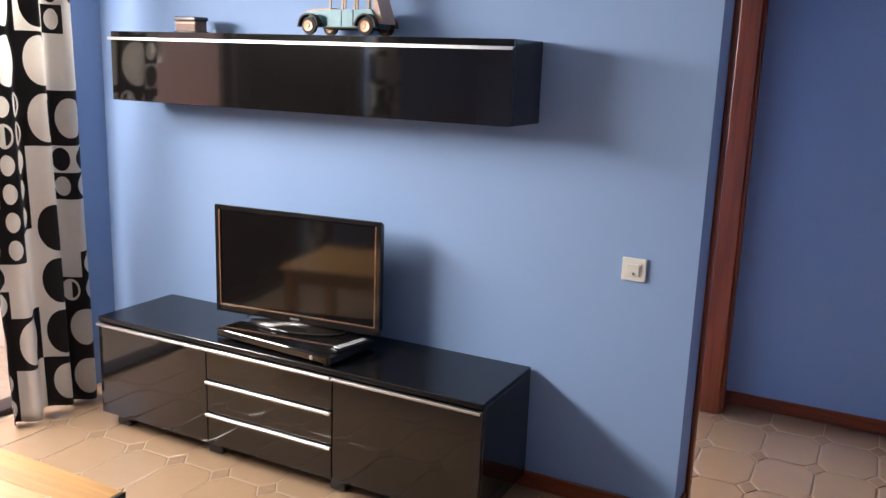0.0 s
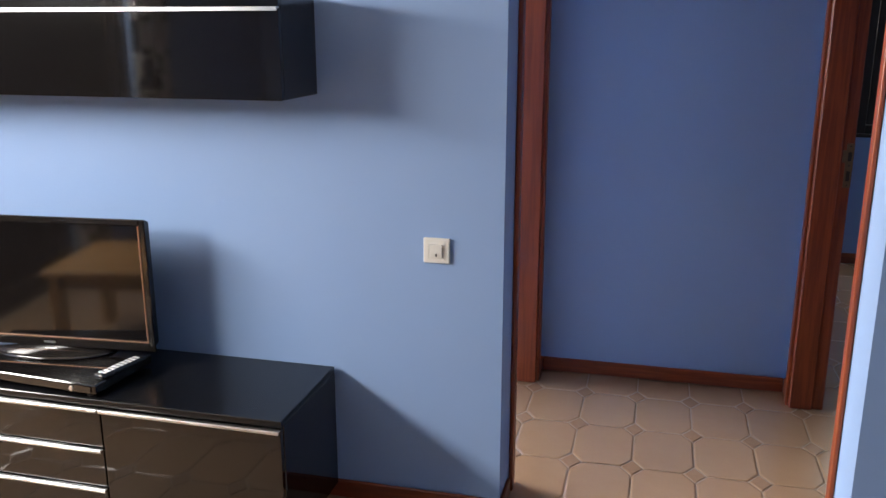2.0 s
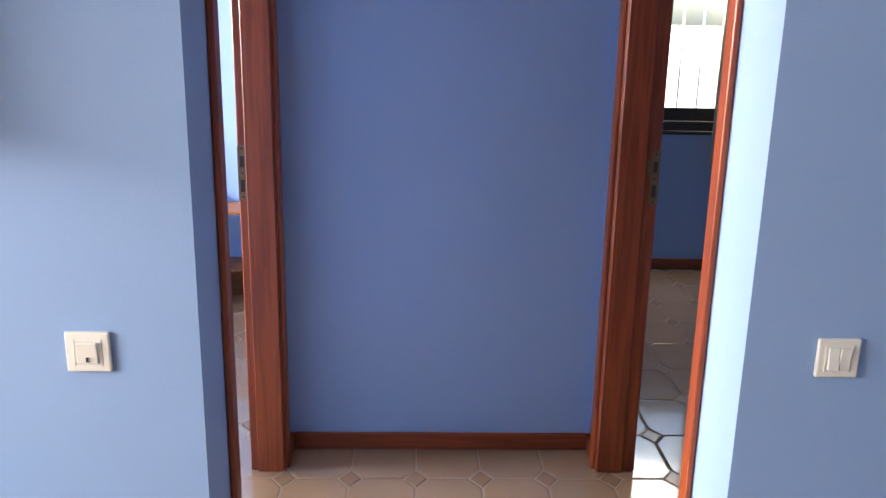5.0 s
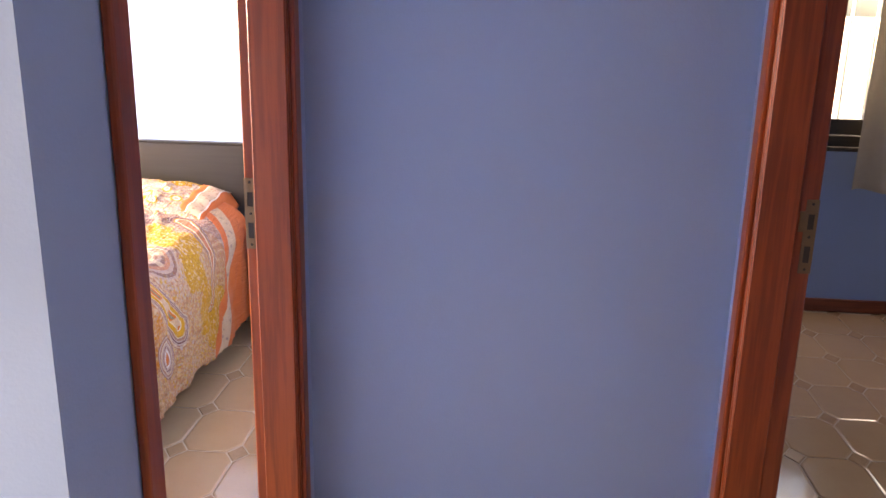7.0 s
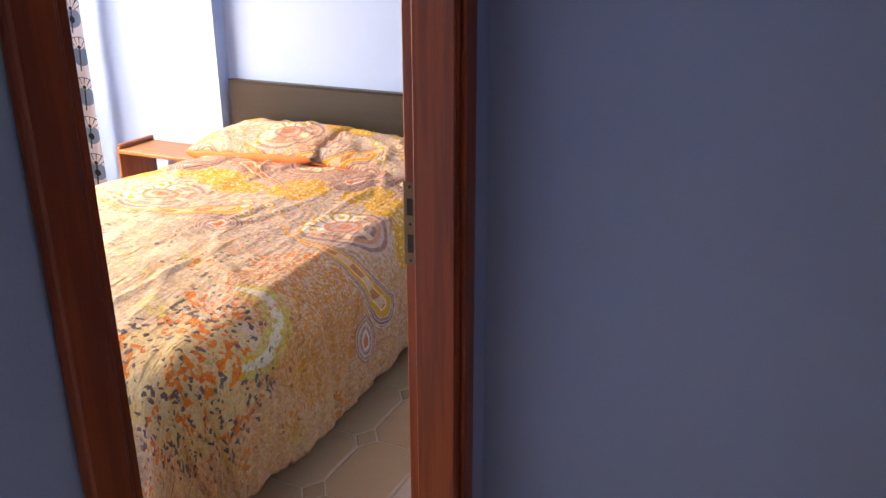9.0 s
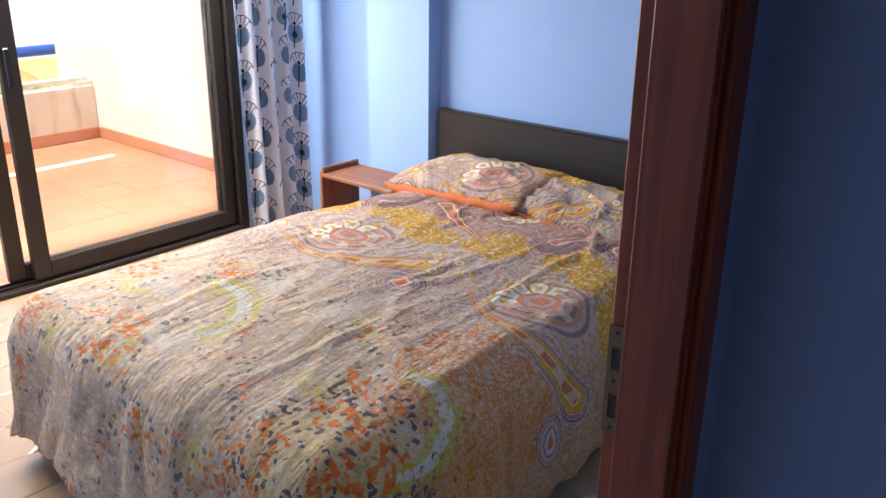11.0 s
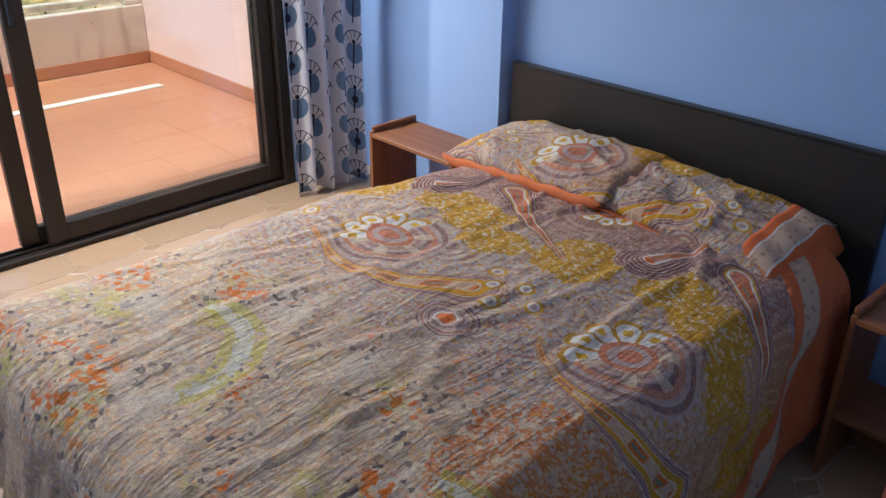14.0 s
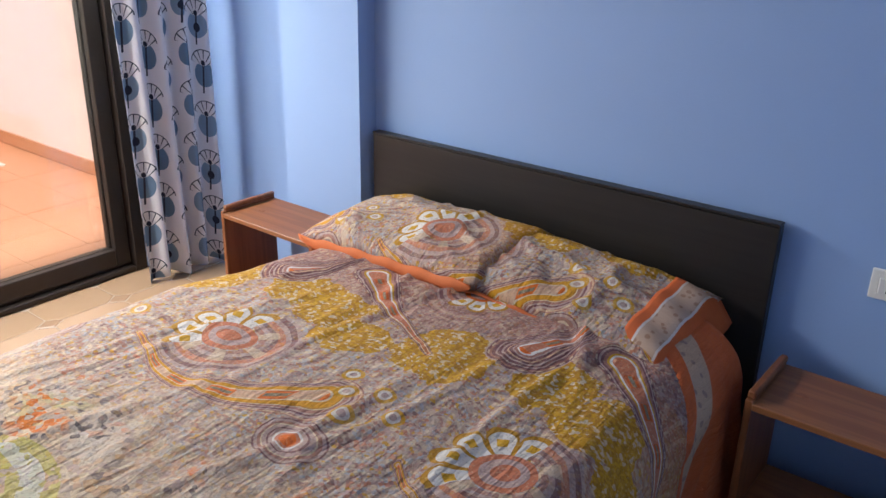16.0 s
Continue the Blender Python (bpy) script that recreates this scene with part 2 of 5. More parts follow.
def paisley_cloth(name, dx=0.0, dy=0.0):
    """Printed bed linen: a mosaic of small cells, banded drops, petals and mustard fields."""
    s = Shader(name, 0.85)
    raw = s.coords("UV")
    warpc = s.noise(raw, 3.2, 3, 0.5, color=True)
    off = s.node("ShaderNodeVectorMath", Vector=warpc)
    off.operation = "SUBTRACT"
    off.inputs[1].default_value = (0.5, 0.5, 0.5)
    sc = s.node("ShaderNodeVectorMath")
    sc.operation = "SCALE"
    sc.inputs["Scale"].default_value = 0.07
    s.tree.links.new(off.outputs[0], sc.inputs[0])
    ad = s.node("ShaderNodeVectorMath")
    s.tree.links.new(raw, ad.inputs[0])
    s.tree.links.new(sc.outputs[0], ad.inputs[1])
    vec = ad.outputs[0]
    u, v = s.split(vec)
    if dx or dy:
        u, v = u + dx, v + dy
    lilac, mauve, plum = (0.4, 0.305, 0.285), (0.31, 0.175, 0.15), (0.15, 0.075, 0.08)
    mustard, ochre, cream = (0.4, 0.21, 0.035), (0.52, 0.31, 0.07), (0.6, 0.5, 0.38)
    pinkish = (0.53, 0.37, 0.28)
    orange, pink, white, lime = (0.6, 0.15, 0.045), (0.47, 0.22, 0.16), (0.64, 0.62, 0.6), (0.42, 0.38, 0.12)
    beige, grey, dark = (0.53, 0.35, 0.22), (0.41, 0.34, 0.29), (0.08, 0.065, 0.07)

    # the print repeats across the bed every 0.8 m
    def across(x):
        return (u - (x - 0.4)).mod(0.8) - 0.4

    def near(x, y, squash=1.0):
        a, b = across(x), v - y
        return (a * a + b * b * squash).root()

    # mosaic of small cells, its accents gathered in drifts
    region = s.noise(vec, 4.2, 3, 0.55)
    cell = s.node("ShaderNodeTexVoronoi", Vector=vec, Scale=76.0)
    split1 = s.node("ShaderNodeSeparateColor", Color=cell.outputs["Color"])
    pick, pick2 = Sock(s.tree, split1.outputs[0]), Sock(s.tree, split1.outputs[1])
    tint = s.ramp(pick, [(0.0, grey), (0.2, beige), (0.38, cream), (0.52, pinkish), (0.68, grey), (0.82, cream), (0.92, lilac)], True)
    ground = s.mix(s.noise(vec, 2.0, 3), (0.5, 0.37, 0.26), (0.45, 0.38, 0.33))
    c = s.mix(0.62, ground, tint)
    patch = s.noise(vec, 5.5, 2, 0.5)
    c = s.mix((patch - 0.55).highest(0.0).lowest(0.12) * 5.0 * pick2.more(0.4), c, lime)
    pale_patch = s.noise(s.coords("UV", (1, 1, 1), (0, 0, 40)), 4.5, 2, 0.5)
    c = s.mix((pale_patch - 0.56).highest(0.0).lowest(0.1) * 6.0, c, (0.52, 0.47, 0.42))
    c = s.mix((region - 0.54).highest(0.0).lowest(0.06) * 16.0 * pick2.more(0.66) * 0.7, c, orange)
    c = s.mix((region - 0.47).highest(0.0).lowest(0.06) * (region.less(0.56)) * 16.0 * pick2.less(0.17) * 0.9, c, dark)
    # finer, greyer print over the middle, plum towards the head
    fine = s.node("ShaderNodeTexVoronoi", Vector=vec, Scale=120.0)
    fp = Sock(s.tree, s.node("ShaderNodeSeparateColor", Color=fine.outputs["Color"]).outputs[0])
    middle = s.ramp(fp, [(0.0, grey), (0.2, lilac), (0.38, cream), (0.5, mauve), (0.6, (0.34, 0.37, 0.4)), (0.74, ochre), (0.82, pink), (0.88, grey), (0.95, plum)], True)
    wander = (s.noise(vec, 2.6, 3) - 0.5) * 0.9
    c = s.mix(((v + wander * 0.6 - 0.58) * 4.0).highest(0.0).lowest(1.0) * 0.85, c, s.mix(0.78, lilac, middle))
    upper = s.mix(0.6, mauve, s.ramp(fp, [(0.0, mauve), (0.3, lilac), (0.5, plum), (0.62, pink), (0.72, mauve), (0.85, cream), (0.92, mauve)], True))
    c = s.mix(((v + wander * 0.5 - 1.3) * 3.5).highest(0.0).lowest(1.0) * 0.85, c, upper)
    # flowing contour lines between the motifs
    flow = s.noise(raw, 2.7, 1, 0.3)
    lines = (flow * 150.0).sine()
    band_v = ((v - 0.72) * 5.0).highest(0.0).lowest(1.0)
    quiet = (s.noise(vec, 6.0, 2) - 0.42).highest(0.0).lowest(0.16) * 6.0
    c = s.mix(band_v * lines.more(0.5) * quiet * 0.4, c, plum)
    c = s.mix(band_v * lines.less(-0.7) * quiet * 0.4, c, cream)
    # mustard fields
    grainy = s.mix(fp.more(0.55), ochre, mustard)
    grainy = s.mix(fp.less(0.16), grainy, cream)
    rag = (s.noise(vec, 9.0, 4, 0.6) - 0.5) * 0.14
    for x, y, r in ((0.16, 1.36, 0.14), (0.43, 1.42, 0.1), (0.6, 1.36, 0.1), (0.72, 1.27, 0.09)):
        c = s.mix((near(x, y) + rag).less(r) * 0.85, c, grainy)
    # rust drift where the cloth turns down towards the foot
    rust = ((u - 0.72) * (u - 0.72) * 0.8 + (v - 0.62) * (v - 0.62)).root() + rag
    c = s.mix(rust.less(0.26) * fp.more(0.5) * 0.6, c, (0.5, 0.17, 0.07))
    c = s.mix(((u - 0.55) * 4.0).highest(0.0).lowest(1.0) * (v - 1.6).less(0.0) * 0.45, c, s.mix(fp, (0.5, 0.16, 0.05), (0.5, 0.3, 0.12)))
    dots = ((u - 0.66) * (u - 0.66) + (v - 0.1) * (v - 0.1)).root() + rag * 1.4
    c = s.mix(dots.less(0.24) * 0.5, c, (0.5, 0.4, 0.22))
    c = s.mix(dots.less(0.3) * pick.less(0.16), c, dark)
    c = s.mix(dots.less(0.26) * (region - 0.5).absolute().less(0.03) * pick2.more(0.5) * 0.8, c, orange)
    # pale crescents edged with lime
    d = near(-0.2, 0.33) + rag * 0.12
    turn = across(-0.2).op("ARCTAN2", v - 0.33)
    arc = turn.more(-0.5) * turn.less(2.1)
    half_w = ((turn - 0.8) * 0.85).op("COSINE").highest(0.1) * 0.04
    off_mid = (d - 0.16).absolute()
    c = s.mix(arc * (off_mid - half_w).less(0.014) * pick2.more(0.25) * 0.6, c, lime)
    c = s.mix(arc * (off_mid - half_w * 0.55).less(0.0) * pick.more(0.18) * 0.6, c, (0.53, 0.54, 0.52))
    # round eye with rings
    d = near(0.14, 0.87, 1.4) + rag * 0.1
    c = s.mix(d.less(0.085) * 0.85, c, s.ramp(d * 10.0, [(0.0, orange), (0.2, pink), (0.29, white), (0.35, lilac), (0.45, plum), (0.5, lilac), (0.6, cream), (0.64, mauve), (0.72, lilac), (0.8, plum)], True))

    def drop(c, tail, head, width, bend, bands, rims, blob):
        """A drop from its thin tail to its round head, with bands one inside the other."""
        ax, ay = head[0] - tail[0], head[1] - tail[1]
        n = math.hypot(ax, ay)
        ax, ay = ax / n, ay / n
        mx = (tail[0] + head[0]) / 2
        du_, dv_ = across(mx) + (mx - tail[0]), v - tail[1]
        a = (du_ * ax + dv_ * ay) / n
        b = dv_ * ax - du_ * ay
        ac = a.highest(0.0).lowest(1.0)
        b = b + (ac * math.pi).sine() * bend
        beyond = (a - ac) * n
        wide = (ac * ac * 0.45 + ac * 0.4 + 0.15) * width
        d = (b * b + beyond * beyond).root() / wide
        c = s.mix(d.less(rims) * 0.95, c, s.ramp(d * 0.5 + (a * 70.0 * n).sine() * 0.008, bands, True))
        chain = d.less(0.42) * (a * 60.0 * n).sine()
        c = s.mix(chain.more(0.1) * 0.85, c, blob)
        c = s.mix(chain.more(0.3) * d.less(0.16), c, (0.2, 0.17, 0.12))
        beads = (a * 190.0 * n).sine().more(0.0) * (d - rims * 0.9).absolute().less(0.05)
        return s.mix(beads * 0.7, c, cream)

    gold = [(0.0, pinkish), (0.21, cream), (0.26, (0.55, 0.27, 0.035)), (0.42, (0.42, 0.19, 0.03)), (0.45, cream), (0.48, mauve), (0.56, lilac), (0.6, plum), (0.65, lilac), (0.7, mauve), (0.74, pinkish), (0.78, mauve)]
    violet = [(0.0, pink), (0.16, white), (0.25, mauve), (0.32, lilac), (0.36, plum), (0.44, pinkish), (0.48, plum), (0.55, lilac), (0.6, plum), (0.68, lilac), (0.72, plum), (0.8, mauve), (0.86, plum), (0.93, lilac)]
    leaf = [(0.0, pink), (0.3, white), (0.38, ochre), (0.46, mauve), (0.56, plum), (0.64, lilac), (0.7, plum), (0.8, mauve)]
    for tail, head, width, bend, bands, rims, blob in (
            ((0.92, 1.33), (0.5, 1.62), 0.042, -0.02, leaf, 1.7, (0.5, 0.16, 0.09)),
            ((0.37, 1.8), (0.3, 1.5), 0.05, -0.03, violet, 1.95, orange),
            ((0.35, 0.97), (0.86, 1.02), 0.058, 0.12, gold, 1.62, orange)):
        c = drop(c, tail, head, width, bend, bands, rims, blob)

    def petals(c, x, y, size, turn, heart):
        a, b = across(x) / size, (v - y) / size
        d = (a * a + b * b).root()
        ang = a.op("ARCTAN2", b) + radians(turn)
        ang = (ang + math.pi).mod(math.tau) - math.pi
        fan = ang.absolute().less(1.4)
        lobe = (ang * 5.0).op("COSINE").absolute()
        edge = lobe.root() * 0.34 + 0.66
        c = s.mix(d.less(1.2) * d.more(0.5) * fan.minus_from(1.0) * 0.7, c, s.ramp(d * 0.6, [(0.0, mauve), (0.36, lilac), (0.42, plum), (0.48, pink), (0.56, lilac), (0.62, plum), (0.68, lilac), (0.76, pink), (0.82, mauve)], True))
        c = s.mix(d.less(edge * 1.12) * fan * 0.9, c, mustard)
        c = s.mix(d.less(edge) * d.more(0.44) * fan * lobe.more(0.3) * 0.9, c, white)
        c = s.mix((d - 0.74).absolute().less(0.09) * fan * lobe.more(0.85), c, ochre)
        c = s.mix(d.less(0.46), c, heart)
        c = s.mix(d.less(0.34), c, lilac)
        c = s.mix(d.less(0.2), c, heart)
        rays = (ang * 7.0).sine().more(0.5) * fan.minus_from(1.0) * (d - 0.66).absolute().less(0.18)
        return s.mix(rays * 0.6, c, cream)

    for x, y, size, turn, heart in ((0.52, 1.09, 0.14, 70, pink), (0.82, 1.7, 0.11, -120, orange)):
        c = petals(c, x, y, size, turn, heart)
    for x, y in ((0.15, 1.0), (0.17, 1.11), (0.09, 1.07), (0.24, 1.06), (0.05, 1.14)):
        d = near(x, y)
        c = s.mix(d.less(0.027) * u.less(0.6) * 0.7, c, ochre)
        c = s.mix(d.less(0.017) * u.less(0.6) * 0.8, c, white)
        c = s.mix(d.less(0.009), c, lilac)
    # fine specks over everything
    tiny = s.node("ShaderNodeTexVoronoi", Vector=vec, Scale=210.0)
    tp = Sock(s.tree, s.node("ShaderNodeSeparateColor", Color=tiny.outputs["Color"]).outputs[0])
    c = s.mix(tp.more(0.8) * 0.25, c, dark)
    c = s.mix(tp.less(0.12) * 0.25, c, cream)
    crinkle = s.noise(s.coords("UV", (1.0, 0.55, 1), (0, 0, 14)), 48.0, 5, 0.62)
    long_c = s.noise(s.coords("UV", (1.3, 0.14, 1), (0, 0, -9)), 26.0, 3, 0.55)
    ridge = ((long_c - 0.5).absolute() * 9.0).lowest(1.0).minus_from(1.0)
    calm = s.noise(raw, 3.0, 2)
    s.bump(crinkle * 0.75 + ridge * calm * 0.25 + long_c * 0.1, 1.0, 0.014)
    hsv = s.node("ShaderNodeHueSaturation", Saturation=1.3, Color=c)
    c = hsv.outputs[0]
    s.bsdf.inputs["Sheen Weight"].default_value = 0.03
    ru, rv = s.split(raw)
    return s, c, ru, rv


BLUE = paint("blue_wall_paint", (0.268, 0.395, 0.645))
WHITE_PAINT = paint("white_ceiling_paint", (0.72, 0.71, 0.69))
PINK = paint("pink_render", (0.78, 0.58, 0.52), 0.85)
MAHOGANY = wood("red_stained_wood", (0.16, 0.026, 0.009), (0.4, 0.085, 0.024), 1.0, 0.36, "z", 0.0)
MAHOGANY_X = wood("red_stained_wood_lengthwise", (0.15, 0.026, 0.01), (0.36, 0.08, 0.026), 1.0, 0.38, "x", 0.0)
MAHOGANY_Y = wood("red_stained_wood_crosswise", (0.15, 0.026, 0.01), (0.36, 0.08, 0.026), 1.0, 0.38, "y", 0.0)
PINE_X = wood("stained_pine", (0.17, 0.055, 0.018), (0.34, 0.13, 0.045), 0.7, 0.42, "x")
PINE_Z = wood("stained_pine_upright", (0.17, 0.05, 0.016), (0.32, 0.115, 0.04), 0.7, 0.42, "z")
LIGHT_PINE = wood("varnished_pine", (0.42, 0.2, 0.06), (0.6, 0.34, 0.12), 0.6, 0.3, "x", 0.3)
PIANO = gloss_black("black_lacquer", (0.007, 0.006, 0.006), 0.045)
SATIN_BLACK = gloss_black("satin_black_top", (0.006, 0.006, 0.007), 0.18, 0.4)
BLACK_BROWN = wood("black_brown_veneer", (0.012, 0.010, 0.009), (0.022, 0.019, 0.017), 0.8, 0.38, "x")
ALU = plain("brushed_aluminium", (0.75, 0.75, 0.76), 0.3, 1.0)
BRASS = plain("dull_brass", (0.2, 0.13, 0.075), 0.5, 0.6, vary=0.2)
SCREEN = gloss_black("dark_screen", (0.006, 0.005, 0.005), 0.06)
PLASTIC_BLACK = plain("black_plastic", (0.012, 0.012, 0.013), 0.25)
BEZEL = gloss_black("glossy_bezel", (0.012, 0.010, 0.009), 0.1)
SWITCH_WHITE = plain("ivory_white_plastic", (0.78, 0.75, 0.69), 0.35, vary=0.03)
BROWN_ALU = plain("dark_brown_aluminium", (0.03, 0.022, 0.018), 0.4, 0.3)
GROUT = plain("pale_grout", (0.4, 0.31, 0.23), 0.7, vary=0.2, scale=20)
TERRA_GROUT = plain("terrace_grout", (0.52, 0.26, 0.15), 0.8, vary=0.2)
GLASS = thin_glass("window_glass", (0.93, 0.95, 0.94))
TINT_GLASS = thin_glass("bronze_glass", (0.6, 0.55, 0.48))
TILE = floor_tile()
DOT = dot_tile()
TERRA = terracotta()
PLANTER = concrete("rendered_planter", (0.62, 0.55, 0.45), (0.72, 0.66, 0.56))
RAIL_BLUE = plain("blue_enamel", (0.03, 0.1, 0.42), 0.35)
BEIGE_CLOTH = Shader("beige_cloth", 0.9)
BEIGE_CLOTH = cloth_light(BEIGE_CLOTH, BEIGE_CLOTH.mix(BEIGE_CLOTH.noise(BEIGE_CLOTH.world_coords((200, 200, 200)), 2.0, 2), (0.5, 0.44, 0.36), (0.6, 0.54, 0.45)), 0.3)
MOD = mod_curtain()
FLOWER = flower_curtain()
SOFA_CLOTH = plain("charcoal_upholstery", (0.02, 0.02, 0.023), 0.9, vary=0.3, scale=120, bump=0.3)
TEAL = plain("worn_teal_enamel", (0.07, 0.24, 0.30), 0.38, vary=0.35, scale=45)
CREAM_METAL = plain("worn_cream_enamel", (0.5, 0.36, 0.29), 0.5, vary=0.3, scale=60)
RUBBER = plain("dark_rubber", (0.03, 0.022, 0.018), 0.7)
COPPER = plain("copper_brown_metal", (0.4, 0.22, 0.14), 0.4, 0.7, vary=0.3)


# ---- building blocks ----
def part(name, bm, material, parent=None, label=""):
    me = bpy.data.meshes.new(name)
    bmesh.ops.recalc_face_normals(bm, faces=bm.faces[:])
    bm.to_mesh(me)
    bm.free()
    me.materials.append(material)
    ob = new(name, me)
    if parent:
        ob.parent = parent
    if label:
        ob["label"] = label
    return ob


def empty(name, label, category, group="", kind="", at=None):
    ob = new(name)
    ob.empty_display_size = 0.1
    if at:
        ob.matrix_basis = at
    return tagged(ob, label, category, group, kind)


def add_box(bm, x0, x1, y0, y1, z0, z1, bevel=0.0, seg=1, m=None):
    r = bmesh.ops.create_cube(bm, size=1, matrix=Matrix.Translation(((x0 + x1) / 2, (y0 + y1) / 2, (z0 + z1) / 2)) @ Matrix.Diagonal((x1 - x0, y1 - y0, z1 - z0, 1)))
    verts = r["verts"]
    if bevel:
        edges = list({e for v in verts for e in v.link_edges})
        out = bmesh.ops.bevel(bm, geom=edges, offset=bevel, segments=seg, affect="EDGES", profile=0.5)
        verts = list({v for f in out["faces"] for v in f.verts} | {v for v in verts if v.is_valid})
    if m is not None:
        bmesh.ops.transform(bm, matrix=m, verts=verts)
    return verts


def bm_box(*a, **k):
    bm = bmesh.new()
    add_box(bm, *a, **k)
    return bm


def bm_boxes(rows, bevel=0.0):
    bm = bmesh.new()
    for r in rows:
        add_box(bm, *r, bevel=bevel)
    return bm


def add_tube(bm, points, radius, sides=10, closed=False):
    """A round bar along points."""
    rings = []
    pts = [Vector(p) for p in points]
    for i, p in enumerate(pts):
        d = (pts[min(i + 1, len(pts) - 1)] - pts[max(i - 1, 0)]).normalized()
        up = Vector((0, 0, 1)) if abs(d.z) < 0.9 else Vector((1, 0, 0))
        a = d.cross(up).normalized()
        b = d.cross(a)
        rad = radius[i] if isinstance(radius, (list, tuple)) else radius
        rings.append([bm.verts.new(p + (a * math.cos(k * math.tau / sides) + b * math.sin(k * math.tau / sides)) * rad) for k in range(sides)])
    for r0, r1 in zip(rings, rings[1:]):
        for k in range(sides):
            bm.faces.new((r0[k], r0[(k + 1) % sides], r1[(k + 1) % sides], r1[k]))
    bm.faces.new(rings[0])
    bm.faces.new(rings[-1])
    return bm


def tube(points, radius, sides=10):
    return add_tube(bmesh.new(), points, radius, sides)


def add_lathe(bm, profile, sides=20, m=None):
    """Turns (radius, height) pairs round the z axis."""
    rings = []
    for r, z in profile:
        ring = []
        for k in range(sides):
            p = Vector((r * math.cos(k * math.tau / sides), r * math.sin(k * math.tau / sides), z))
            ring.append(bm.verts.new(m @ p if m else p))
        rings.append(ring)
    for r0, r1 in zip(rings, rings[1:]):
        for k in range(sides):
            bm.faces.new((r0[k], r0[(k + 1) % sides], r1[(k + 1) % sides], r1[k]))
    bm.faces.new(rings[0])
    bm.faces.new(rings[-1])
    return bm


def lathe(profile, sides=20, m=None):
    return add_lathe(bmesh.new(), profile, sides, m)


def smooth(ob):
    ob.data.polygons.foreach_set("use_smooth", [True] * len(ob.data.polygons))
    return ob


def extrude_outline(outline, depth, axis="y", at=0.0):
    """A solid from a closed outline in (a, b), pushed along an axis by depth."""
    bm = bmesh.new()
    def place(a, b, c):
        return {"y": (a, c, b), "x": (c, a, b), "z": (a, b, c)}[axis]
    f = [bm.verts.new(place(a, b, at)) for a, b in outline]
    g = [bm.verts.new(place(a, b, at + depth)) for a, b in outline]
    bm.faces.new(f)
    bm.faces.new(g)
    n = len(f)
    for i in range(n):
        bm.faces.new((f[i], f[(i + 1) % n], g[(i + 1) % n], g[i]))
    return bm


H = 2.5

# ---- structure ----
def wall(name, label, rows, material=None):
    ob = part(name, bm_boxes(rows), material or BLUE)
    return tagged(ob, label, "wall", kind="structure")


WIN_X = -2.75          # living-room window wall, inner face
BED_WIN_X = -3.595      # bedroom window wall, inner face
HALL_L, HALL_R = 0.0, 1.06
HALL_Y = 1.3
JAMB_Y = 1.143
DOOR_H = 2.06
HEAD_Y = 3.215

wall("wall_tv", "blue painted wall behind the television bench", [(BED_WIN_X - 0.2, 0.0, 0.0, 0.145, 0, H)])
wall("wall_tv_side", "blue painted wall with a light switch", [(HALL_R, 3.4, 0.0, 0.145, 0, H)])
# unseen lintel, its edge set low to keep ceiling bounce out of the hall
wall("wall_lintel", "unseen blue painted wall over the hall opening, set low to shade the hall", [(0.0, HALL_R, 0.0, 0.145, 2.1, H)])
wall("wall_hall", "dim blue painted end wall of the small hall", [(-0.152, HALL_R + 0.13, HALL_Y, HALL_Y + 0.12, 0, H)])
wall("wall_bedroom_door", "blue painted wall with the bedroom doorway", [(-0.152, -0.042, JAMB_Y + 0.04, HALL_Y, 0, H), (-0.152, -0.042, HALL_Y + 0.12, HEAD_Y, 0, H), (-0.13, 0, 0.145, 0.194, 0, DOOR_H + 0.05), (-0.13, 0, 0.145, JAMB_Y + 0.04, DOOR_H + 0.05, H)])
wall("wall_side_door", "blue painted wall with the side room doorway", [(HALL_R, HALL_R + 0.13, JAMB_Y + 0.04, HALL_Y, 0, H), (HALL_R, HALL_R + 0.13, HALL_Y + 0.12, 3.68, 0, H), (HALL_R, HALL_R + 0.13, 0.145, 0.221, 0, DOOR_H + 0.05), (HALL_R, HALL_R + 0.13, 0.145, JAMB_Y + 0.04, DOOR_H + 0.05, H)])
wall("wall_headboard", "blue painted bedroom wall behind the headboard", [(-2.248, 0.0, HEAD_Y, HEAD_Y + 0.3, 0, H)])
wall("wall_pilaster", "blue painted shallow pilaster beside the bed", [(-2.645, -2.248, 3.13, HEAD_Y + 0.3, 0, H)])
wall("wall_recess", "shaded blue wall behind the bedroom curtain", [(BED_WIN_X - 0.2, -2.645, 3.5, 3.8, 0, H)])
wall("wall_bedroom_window", "blue wall over the bedroom balcony door", [(BED_WIN_X - 0.2, BED_WIN_X, 0.145, 3.5, 2.14, H), (BED_WIN_X - 0.2, BED_WIN_X, 3.06, 3.5, 0, 2.14), (BED_WIN_X - 0.2, BED_WIN_X, 0.145, 0.5, 0, 2.14)])
wall("wall_living_window", "blue wall round the living room balcony door", [(WIN_X - 0.2, WIN_X, -0.36, 0.0, 0, H), (WIN_X - 0.2, WIN_X, -2.8, -0.36, 2.14, H), (WIN_X - 0.2, WIN_X, -4.6, -2.8, 0, H)])
wall("wall_living_back", "blue wall at the back of the living room", [(WIN_X - 0.2, 3.6, -4.8, -4.6, 0, H)])
wall("wall_living_side", "blue side wall of the living room", [(3.4, 3.6, -4.6, 0.145, 0, H)])
